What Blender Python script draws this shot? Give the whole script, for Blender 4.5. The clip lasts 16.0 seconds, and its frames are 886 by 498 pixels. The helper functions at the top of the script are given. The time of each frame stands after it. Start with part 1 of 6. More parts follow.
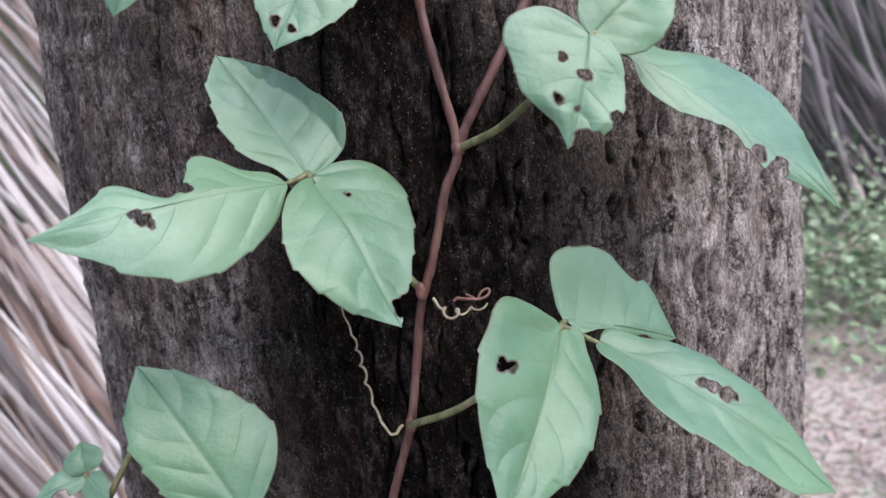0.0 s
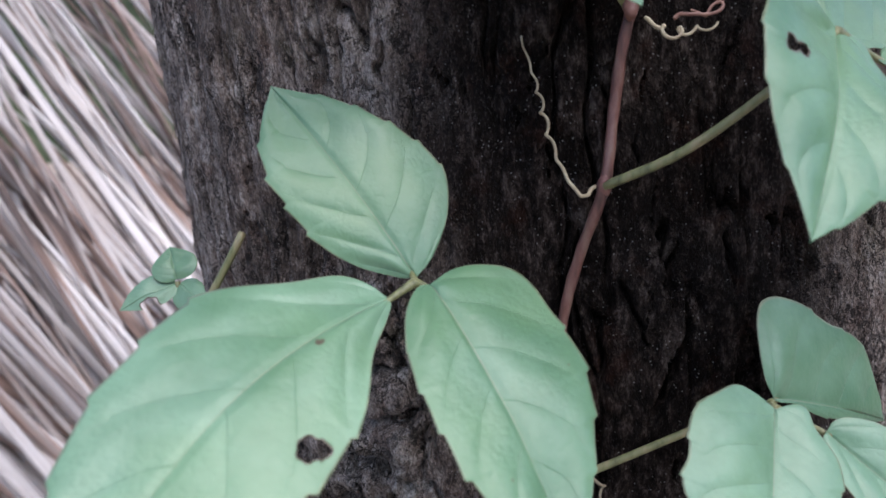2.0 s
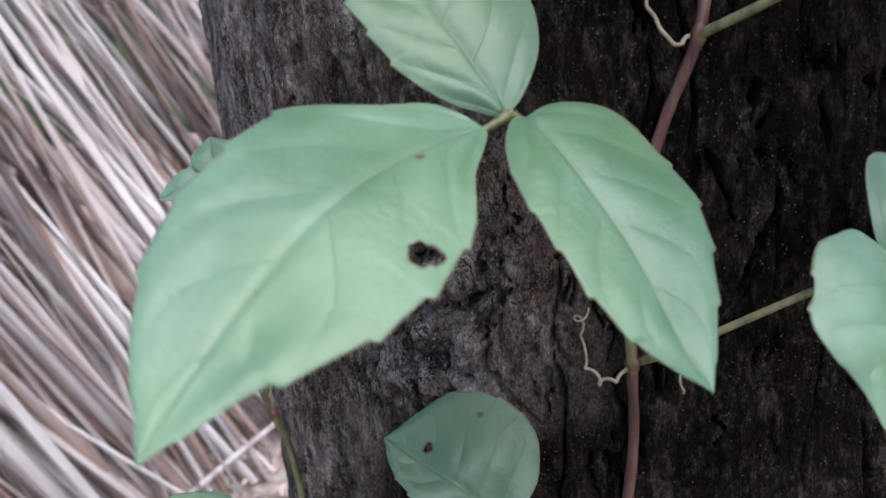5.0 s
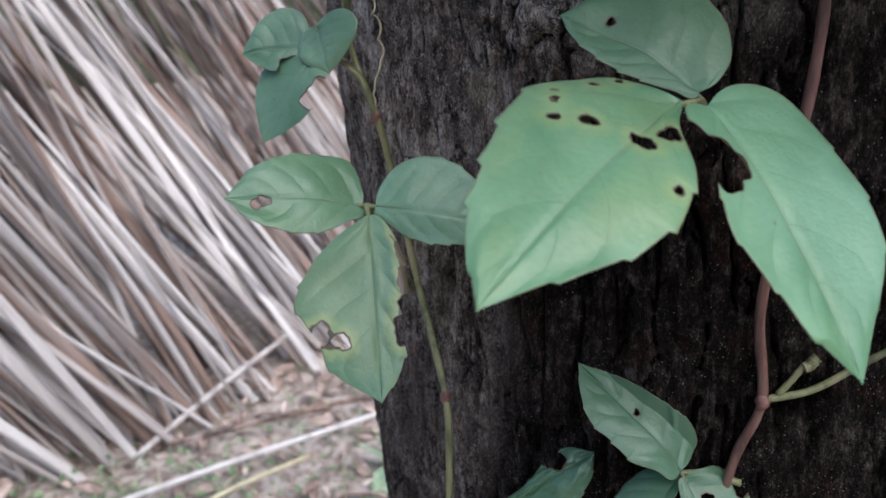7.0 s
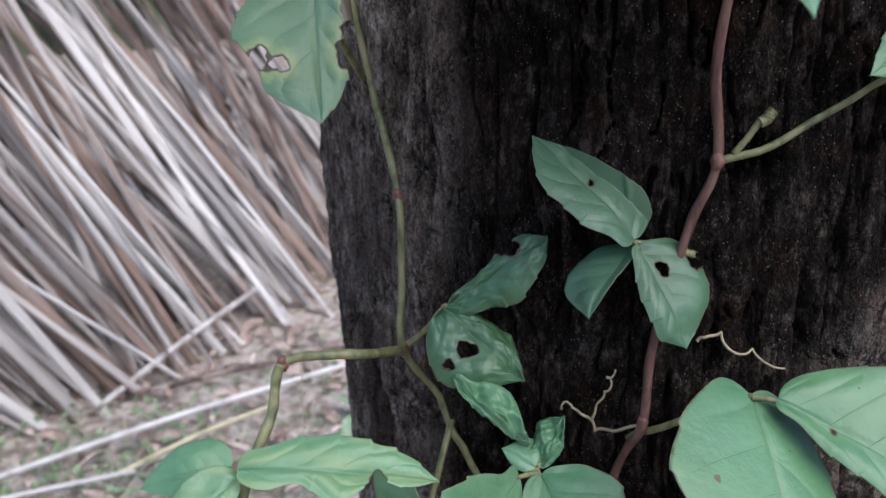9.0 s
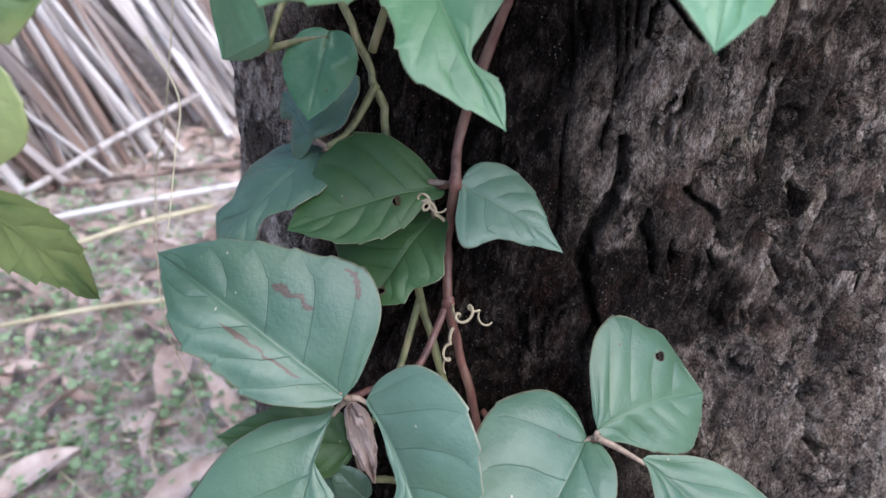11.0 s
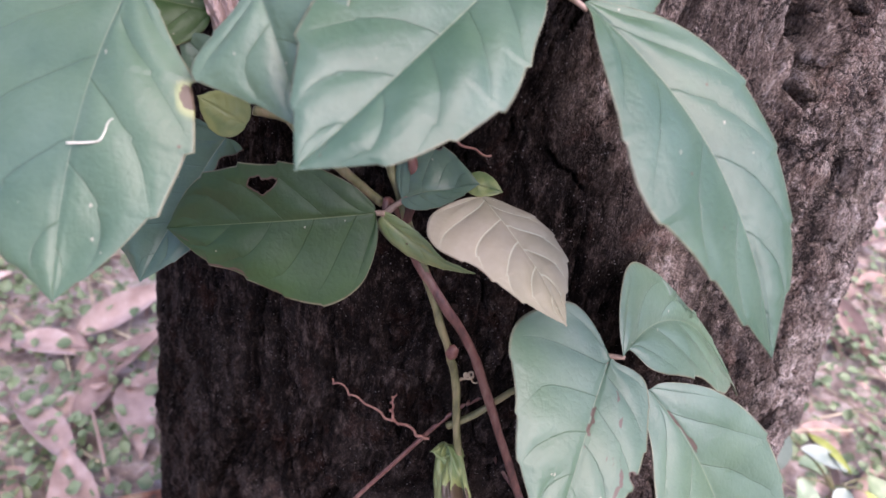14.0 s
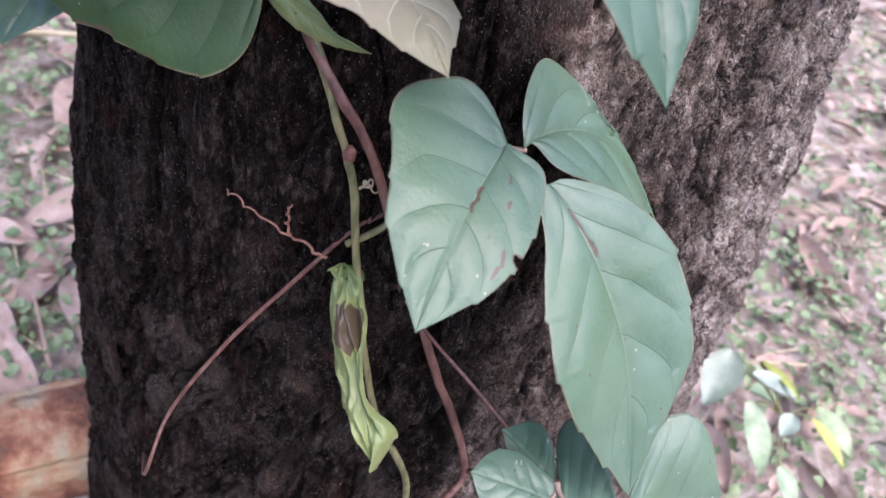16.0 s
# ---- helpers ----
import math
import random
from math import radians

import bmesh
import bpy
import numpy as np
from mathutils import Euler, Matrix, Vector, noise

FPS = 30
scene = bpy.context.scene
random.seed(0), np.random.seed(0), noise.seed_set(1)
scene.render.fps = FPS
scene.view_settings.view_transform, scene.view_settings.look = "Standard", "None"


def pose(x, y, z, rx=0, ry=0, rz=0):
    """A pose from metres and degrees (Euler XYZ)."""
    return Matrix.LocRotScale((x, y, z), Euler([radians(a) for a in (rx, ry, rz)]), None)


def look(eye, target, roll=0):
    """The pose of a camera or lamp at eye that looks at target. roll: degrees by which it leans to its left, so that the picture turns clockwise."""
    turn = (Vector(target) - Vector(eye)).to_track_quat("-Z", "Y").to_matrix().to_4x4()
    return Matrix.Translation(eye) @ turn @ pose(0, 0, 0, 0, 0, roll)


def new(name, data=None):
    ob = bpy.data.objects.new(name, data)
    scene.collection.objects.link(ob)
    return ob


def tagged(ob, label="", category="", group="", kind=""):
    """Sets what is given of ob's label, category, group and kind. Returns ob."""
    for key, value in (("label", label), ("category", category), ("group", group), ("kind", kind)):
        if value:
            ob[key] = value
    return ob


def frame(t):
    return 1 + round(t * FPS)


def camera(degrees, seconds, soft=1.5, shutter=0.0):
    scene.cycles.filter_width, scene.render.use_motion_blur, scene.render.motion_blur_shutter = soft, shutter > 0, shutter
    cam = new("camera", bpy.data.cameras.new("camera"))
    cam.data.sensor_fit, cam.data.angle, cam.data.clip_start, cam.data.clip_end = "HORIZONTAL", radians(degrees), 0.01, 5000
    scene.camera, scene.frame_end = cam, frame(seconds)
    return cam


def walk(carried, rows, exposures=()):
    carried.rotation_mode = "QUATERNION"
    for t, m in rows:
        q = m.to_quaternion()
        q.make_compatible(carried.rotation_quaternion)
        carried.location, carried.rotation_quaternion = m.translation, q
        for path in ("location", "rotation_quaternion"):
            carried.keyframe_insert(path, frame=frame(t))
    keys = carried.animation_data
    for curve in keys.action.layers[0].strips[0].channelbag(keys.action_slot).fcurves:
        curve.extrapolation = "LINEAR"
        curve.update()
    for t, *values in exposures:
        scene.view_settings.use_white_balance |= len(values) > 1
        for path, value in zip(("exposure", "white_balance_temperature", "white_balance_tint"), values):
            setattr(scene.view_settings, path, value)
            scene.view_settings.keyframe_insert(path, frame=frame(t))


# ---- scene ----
cam = camera(62.7, 16.0)
PATH = [
    (0, (0.13, 0.062, 1.316), (-0.081, 2.011, 0.917), -5.8),
    (0.4, (0.116, 0.065, 1.311), (-0.143, 2.000, 0.877), -7.1),
    (0.5, (0.111, 0.065, 1.307), (-0.128, 1.993, 0.832), -7.0),
    (1, (0.076, 0.069, 1.276), (-0.238, 1.982, 0.783), -7.1),
    (1.5, (0.059, 0.084, 1.253), (-0.23, 1.996, 0.74), -6.0),
    (2, (0.064, 0.096, 1.239), (-0.212, 2.008, 0.72), -4.9),
    (2.4, (0.074, 0.094, 1.235), (-0.216, 2.007, 0.728), -4.7),
    (2.5, (0.075, 0.094, 1.235), (-0.187, 2.006, 0.711), -4.5),
    (3, (0.06, 0.095, 1.231), (-0.199, 2.009, 0.713), -4.5),
    (3.2, (0.051, 0.1, 1.224), (-0.201, 2.012, 0.697), -4.5),
    (5.3, (0.035, 0.096, 1.189), (-0.223, 1.999, 0.63), -4.4),
    (5.5, (0.034, 0.091, 1.177), (-0.223, 1.992, 0.612), -4.0),
    (6, (0.015, 0.08, 1.145), (-0.238, 1.967, 0.53), -3.7),
    (6.5, (-0.014, 0.074, 1.113), (-0.279, 1.941, 0.447), -4.5),
    (6.7, (-0.021, 0.075, 1.102), (-0.277, 1.950, 0.455), -3.9),
    (7, (-0.028, 0.077, 1.089), (-0.24, 1.951, 0.425), -3.6),
    (7.5, (-0.04, 0.07, 1.073), (-0.234, 1.95, 0.421), -3.9),
    (7.7, (-0.039, 0.067, 1.068), (-0.231, 1.951, 0.425), -3.2),
    (8, (-0.037, 0.062, 1.057), (-0.193, 1.94, 0.387), -2.5),
    (8.2, (-0.036, 0.059, 1.046), (-0.18, 1.932, 0.36), -2.6),
    (10.3, (0.006, 0.065, 0.939), (-0.146, 1.868, 0.086), 0.0),
    (10.5, (0.007, 0.066, 0.919), (-0.131, 1.847, 0.019), 1.1),
    (11, (0.013, 0.062, 0.865), (-0.014, 1.774, -0.168), 4.1),
    (11.5, (0.018, 0.058, 0.841), (0.006, 1.746, -0.231), 5.1),
    (12, (0.022, 0.059, 0.828), (0.018, 1.727, -0.276), 5.0),
    (12.5, (0.026, 0.058, 0.809), (0.026, 1.695, -0.341), 5.3),
    (12.8, (0.029, 0.058, 0.800), (0.035, 1.662, -0.394), 5.2),
    (13, (0.031, 0.058, 0.792), (0.031, 1.664, -0.4), 5.0),
    (13.5, (0.033, 0.054, 0.76), (0.082, 1.642, -0.454), 7.2),
    (14, (0.05, 0.054, 0.739), (0.106, 1.634, -0.486), 8.1),
    (14.5, (0.061, 0.052, 0.725), (0.125, 1.601, -0.539), 8.4),
    (15, (0.076, 0.048, 0.719), (0.159, 1.587, -0.555), 9.8),
    (15.5, (0.081, 0.043, 0.703), (0.19, 1.554, -0.603), 11.4),
    (15.6, (0.082, 0.042, 0.700), (0.202, 1.549, -0.610), 11.5),
    (16, (0.089, 0.038, 0.689), (0.199, 1.54, -0.627), 12.7),
]
cam.data.dof.use_dof = True
cam.data.dof.focus_distance = 0.26
cam.data.dof.aperture_fstop = 15.0
EXPOSURES = [(0, 1.33, 6280, 15), (3, 1.24, 6150, 13), (5.5, 1.2, 6330, 15), (7.5, 1.12, 6350, 8), (8.2, 1.1, 6300, 8), (10.5, 1.22, 6080, 12), (11.5, 1.74, 6200, 13), (12.5, 1.7, 6450, 22), (13.5, 1.72, 6650, 32), (14.5, 1.82, 6650, 36), (16, 1.78, 6400, 26)]
walk(cam, [(t, look(eye, target, roll)) for t, eye, target, roll in PATH], EXPOSURES)

# ---------------------------------------------------------------- light
world = bpy.data.worlds.new("world")
scene.world = world
world.use_nodes = True
wn = world.node_tree
sky = wn.nodes.new("ShaderNodeTexSky")
sky.sky_type = "NISHITA"
sky.sun_disc = False
sky.sun_elevation = radians(57)
sky.sun_rotation = radians(128)
sky.air_density, sky.dust_density, sky.ozone_density = 1.0, 1.5, 1.0
wn.links.new(sky.outputs[0], wn.nodes["Background"].inputs[0])
wn.nodes["Background"].inputs[1].default_value = 0.15
sun_data = bpy.data.lights.new("sun", "SUN")
sun_data.energy, sun_data.angle, sun_data.color = 1.75, radians(72), (1.0, 0.96, 0.92)
sun = new("sun", sun_data)
sun.matrix_world = look((1.55, -1.2, 3.0), (0, 0, 0))


# ---------------------------------------------------------------- materials
def material(name):
    m = bpy.data.materials.new(name)
    m.use_nodes = True
    t = m.node_tree
    return m, t, t.nodes["Principled BSDF"]


def node(t, kind, inputs=(), **props):
    n = t.nodes.new("ShaderNode" + kind)
    for k, v in props.items():
        setattr(n, k, v)
    for k, v in inputs:
        if hasattr(v, "is_output"):
            t.links.new(v, n.inputs[k])
        else:
            n.inputs[k].default_value = v
    return n


def maths(t, op, a, b=0.0, c=0.0, clamp=False):
    return node(t, "Math", ((0, a), (1, b), (2, c)), operation=op, use_clamp=clamp).outputs[0]


def noise_tex(t, vector, scale, detail=4.0, rough=0.55, stretch=None):
    if stretch:
        vector = node(t, "Mapping", (("Vector", vector), ("Scale", stretch))).outputs[0]
    return node(t, "TexNoise", (("Vector", vector), ("Scale", scale), ("Detail", detail), ("Roughness", rough))).outputs[0]


def ramp(t, fac, stops):
    n = node(t, "ValToRGB", ((0, fac),))
    e = n.color_ramp.elements
    while len(e) < len(stops):
        e.new(0.5)
    for el, (pos, col) in zip(e, stops):
        el.position, el.color = pos, (*col, 1) if len(col) == 3 else col
    return n.outputs[0]


def mix(t, fac, a, b, blend="MIX"):
    n = node(t, "Mix", (), data_type="RGBA", blend_type=blend)
    for k, v in ((0, fac), (6, a), (7, b)):
        if hasattr(v, "is_output"):
            t.links.new(v, n.inputs[k])
        elif k == 0:
            n.inputs[0].default_value = v
        else:
            n.inputs[k].default_value = (*v, 1)
    return n.outputs[2]


def bump(t, height, strength, distance):
    return node(t, "Bump", (("Height", height), ("Strength", strength), ("Distance", distance))).outputs[0]


def coords(t):
    return t.nodes.new("ShaderNodeTexCoord")


def leaf_material(name, deep, light, vein, gloss=0.42, vein_mix=0.42, scratch=0.0, side_w=0.022):
    m, t, b = material(name)
    tc = coords(t)
    uv = node(t, "SeparateXYZ", ((0, tc.outputs["UV"]),))
    u, v = uv.outputs[0], uv.outputs[1]
    av = maths(t, "ABSOLUTE", maths(t, "MULTIPLY_ADD", v, 2.0, -1.0))
    sweep = maths(t, "MULTIPLY_ADD", maths(t, "POWER", av, 2.2), 0.12, maths(t, "MULTIPLY", av, 0.2))
    phase = maths(t, "MULTIPLY_ADD", maths(t, "SUBTRACT", u, sweep), 5.0, maths(t, "MULTIPLY", maths(t, "LESS_THAN", v, 0.5), 0.3))
    wig = noise_tex(t, tc.outputs["Object"], 60, 2)
    fr = maths(t, "ABSOLUTE", maths(t, "SUBTRACT", maths(t, "FRACT", maths(t, "MULTIPLY_ADD", wig, 0.16, phase)), 0.5))
    side = maths(t, "MULTIPLY", maths(t, "SMOOTH_MIN", maths(t, "MULTIPLY", maths(t, "SUBTRACT", side_w, fr), 50.0), 1.0, 0.1, clamp=True),
                 maths(t, "SUBTRACT", 1.0, maths(t, "POWER", av, 3.0)), clamp=True)
    rib = maths(t, "MULTIPLY", maths(t, "SUBTRACT", maths(t, "MULTIPLY_ADD", u, -0.009, 0.015), av), 110.0, clamp=True)
    net = node(t, "TexVoronoi", (("Vector", tc.outputs["Object"]), ("Scale", 420.0)), feature="DISTANCE_TO_EDGE").outputs[0]
    big = noise_tex(t, tc.outputs["Object"], 36, 4, 0.6)
    fine = noise_tex(t, tc.outputs["Object"], 500, 3)
    rnd = node(t, "ObjectInfo").outputs["Random"]
    col = mix(t, ramp(t, maths(t, "MULTIPLY_ADD", rnd, 0.3, maths(t, "MULTIPLY", big, 0.8)), [(0.36, (0, 0, 0)), (0.72, (1, 1, 1))]), deep, light)
    col = mix(t, maths(t, "MULTIPLY", fine, 0.25), col, tuple(c * 0.6 for c in deep))
    col = mix(t, maths(t, "MULTIPLY", side, vein_mix), col, vein if side_w > 0.03 else tuple(c * 0.62 for c in deep))
    col = mix(t, maths(t, "MULTIPLY", rib, 0.65), col, vein)
    blotch = ramp(t, noise_tex(t, tc.outputs["Object"], 17, 3), [(0.46, (0, 0, 0)), (0.64, (0.42, 0.42, 0.42))])
    col = mix(t, blotch, col, (light[0] * 0.86, light[1] * 0.88, light[2] * 0.66))
    # brown specks and a thin reddish margin
    spots = node(t, "TexVoronoi", (("Vector", tc.outputs["Object"]), ("Scale", 95.0), ("Randomness", 1.0))).outputs["Distance"]
    pick = noise_tex(t, tc.outputs["Object"], 38, 1)
    speck = maths(t, "MULTIPLY", maths(t, "LESS_THAN", spots, 0.045), maths(t, "GREATER_THAN", pick, 0.5))
    col = mix(t, maths(t, "MULTIPLY", speck, 0.8), col, (0.09, 0.05, 0.025))
    if scratch:
        # pale scratches and pinpricks left by insects
        way = node(t, "Mapping", (("Vector", tc.outputs["Object"]), ("Rotation", (0.4, 0.7, 0.5)), ("Scale", (1.0, 0.3, 1.0)))).outputs[0]
        mark = node(t, "TexVoronoi", (("Vector", way), ("Scale", 210.0))).outputs["Distance"]
        mark = maths(t, "MULTIPLY", maths(t, "LESS_THAN", mark, 0.075), maths(t, "GREATER_THAN", noise_tex(t, tc.outputs["Object"], 70, 2), 0.56))
        col = mix(t, maths(t, "MULTIPLY", mark, scratch), col, (0.50, 0.46, 0.36))
    margin = maths(t, "MULTIPLY", maths(t, "SUBTRACT", av, 0.968), 40.0, clamp=True)
    worn = ramp(t, noise_tex(t, tc.outputs["Object"], 130, 3), [(0.45, (0.30, 0.27, 0.18)), (0.6, (0.13, 0.075, 0.05))])
    col = mix(t, maths(t, "MULTIPLY", margin, 0.55), col, worn)
    hurt = node(t, "Attribute", attribute_name="hurt").outputs["Fac"]
    fade = node(t, "Attribute", attribute_name="fade").outputs["Fac"]
    col = mix(t, maths(t, "MULTIPLY", fade, 0.7), col, (0.36, 0.40, 0.15))
    col = mix(t, ramp(t, hurt, [(0.45, (0, 0, 0)), (0.75, (0.9, 0.9, 0.9))]), col, (0.085, 0.05, 0.036))
    t.links.new(col, b.inputs["Base Color"])
    t.links.new(maths(t, "MULTIPLY_ADD", fine, 0.16, gloss - 0.13), b.inputs["Roughness"])
    b.inputs["Specular IOR Level"].default_value = 0.5
    h = maths(t, "SUBTRACT", maths(t, "MULTIPLY", maths(t, "MINIMUM", net, 0.25), 0.7), maths(t, "ADD", maths(t, "MULTIPLY", side, 0.7), maths(t, "MULTIPLY", rib, 0.4)))
    crinkle = noise_tex(t, tc.outputs["Object"], 170, 4, 0.6)
    h = maths(t, "MULTIPLY_ADD", crinkle, 1.6, maths(t, "MULTIPLY_ADD", fine, 0.4, h))
    t.links.new(bump(t, h, 0.7, 0.0003), b.inputs["Normal"])
    tr = node(t, "BsdfTranslucent", (("Color", col),))
    ms = node(t, "MixShader", ((0, 0.22),))
    t.links.new(b.outputs[0], ms.inputs[1])
    t.links.new(tr.outputs[0], ms.inputs[2])
    t.links.new(ms.outputs[0], t.nodes["Material Output"].inputs[0])
    return m


LEAF_YOUNG = leaf_material("leaf_fresh_green", (0.066, 0.176, 0.08), (0.16, 0.31, 0.176), (0.21, 0.23, 0.14), 0.4, 0.26, 0.0, 0.014)
LEAF_SOFT = leaf_material("leaf_soft_green", (0.084, 0.178, 0.094), (0.19, 0.318, 0.205), (0.23, 0.24, 0.16), 0.4, 0.3, 0.0, 0.014)
LEAF_OLD = leaf_material("leaf_blue_green", (0.053, 0.114, 0.07), (0.119, 0.2, 0.142), (0.2, 0.24, 0.16), 0.42, 0.7, 0.5)
# deep green that also holds the shade a leaf stands in
LEAF_DEEP_AND_SHADED = leaf_material("leaf_deep_and_shaded_green", (0.02, 0.058, 0.015), (0.045, 0.108, 0.03), (0.16, 0.21, 0.10), 0.58, 0.3, 0.45)
# mid green; on leaves hanging under others it stands for their shade
LEAF_MID_AND_SHADED = leaf_material("leaf_mid_and_shaded_green", (0.048, 0.118, 0.056), (0.105, 0.198, 0.116), (0.19, 0.2, 0.12), 0.4, 0.3, 0.0, 0.014)
LEAF_YELLOW = leaf_material("leaf_yellow_green", (0.10, 0.165, 0.055), (0.205, 0.29, 0.12), (0.32, 0.40, 0.2))
LEAF_PALE = leaf_material("leaf_pale_underside", (0.24, 0.235, 0.15), (0.38, 0.355, 0.26), (0.56, 0.58, 0.42), 0.55, 0.8, 0.0, 0.04)


def plain(name, stops, scale, rough, bump_scale=0, bump_d=0.001, stretch=None, rand=0.0):
    """A material of noise between colours, with fine relief."""
    m, t, b = material(name)
    tc = coords(t)
    o = tc.outputs["Object"]
    f = noise_tex(t, o, scale, 5, 0.6, stretch)
    if rand:
        r = node(t, "ObjectInfo").outputs["Random"]
        g = node(t, "NewGeometry").outputs["Random Per Island"]
        f = maths(t, "ADD", maths(t, "MULTIPLY_ADD", maths(t, "ADD", r, g), rand, f), -rand)
    t.links.new(ramp(t, f, stops), b.inputs["Base Color"])
    b.inputs["Roughness"].default_value = rough
    if bump_scale:
        t.links.new(bump(t, noise_tex(t, o, bump_scale, 4, 0.6, stretch), 0.7, bump_d), b.inputs["Normal"])
    return m


THREAD = plain("white_thread", [(0.3, (0.40, 0.42, 0.33)), (0.7, (0.60, 0.60, 0.50))], 200, 0.6)
STEM_RED = plain("stem_red_brown", [(0.35, (0.05, 0.022, 0.017)), (0.5, (0.115, 0.048, 0.036)), (0.65, (0.155, 0.09, 0.066))], 220, 0.5, 900, 0.0003, (1, 1, 0.25))
STEM_GREEN = plain("stem_olive_green", [(0.35, (0.07, 0.075, 0.03)), (0.5, (0.15, 0.155, 0.065)), (0.65, (0.22, 0.19, 0.10))], 200, 0.5, 900, 0.0003, (1, 1, 0.25))
NODE_RED = plain("stem_node_red", [(0.3, (0.09, 0.03, 0.024)), (0.7, (0.21, 0.10, 0.075))], 300, 0.55, 900, 0.0003)
STEM_TAN = plain("leaflet_stalk_tan", [(0.3, (0.13, 0.09, 0.062)), (0.7, (0.30, 0.225, 0.17))], 300, 0.55, 900, 0.0003)
TENDRIL = plain("tendril_dry", [(0.3, (0.20, 0.15, 0.09)), (0.7, (0.40, 0.34, 0.22))], 300, 0.6)
TENDRIL_RED = plain("tendril_red_dry", [(0.3, (0.11, 0.04, 0.03)), (0.7, (0.25, 0.13, 0.09))], 300, 0.6)
STALK = plain("dry_stalk", [(0.10, (0.02, 0.014, 0.012)), (0.27, (0.085, 0.056, 0.046)), (0.36, (0.24, 0.155, 0.12)), (0.46, (0.27, 0.225, 0.205)), (0.6, (0.42, 0.375, 0.35)), (0.8, (0.60, 0.555, 0.53))], 16, 0.7, 90, 0.003, (1, 1, 0.08), 0.5)
SOIL = plain("soil_litter", [(0.3, (0.10, 0.08, 0.065)), (0.46, (0.28, 0.215, 0.18)), (0.58, (0.47, 0.40, 0.355)), (0.72, (0.25, 0.25, 0.18))], 30, 0.9, 60, 0.02)
DEAD = plain("dead_leaf", [(0.25, (0.16, 0.10, 0.08)), (0.5, (0.37, 0.27, 0.225)), (0.75, (0.56, 0.46, 0.41))], 18, 0.7, 200, 0.001, None, 0.25)
WEED = plain("weed_leaf", [(0.3, (0.075, 0.12, 0.05)), (0.55, (0.17, 0.235, 0.115)), (0.8, (0.32, 0.38, 0.235))], 30, 0.5, 0, 0.001, None, 0.2)
STRAW = plain("straw", [(0.3, (0.34, 0.28, 0.17)), (0.7, (0.60, 0.53, 0.36))], 20, 0.7, 90, 0.001, (1, 1, 0.2), 0.2)
THATCH = plain("far_stalk", [(0.3, (0.10, 0.085, 0.08)), (0.7, (0.30, 0.26, 0.25))], 5, 0.8, 40, 0.004, (1, 1, 0.1), 0.3)


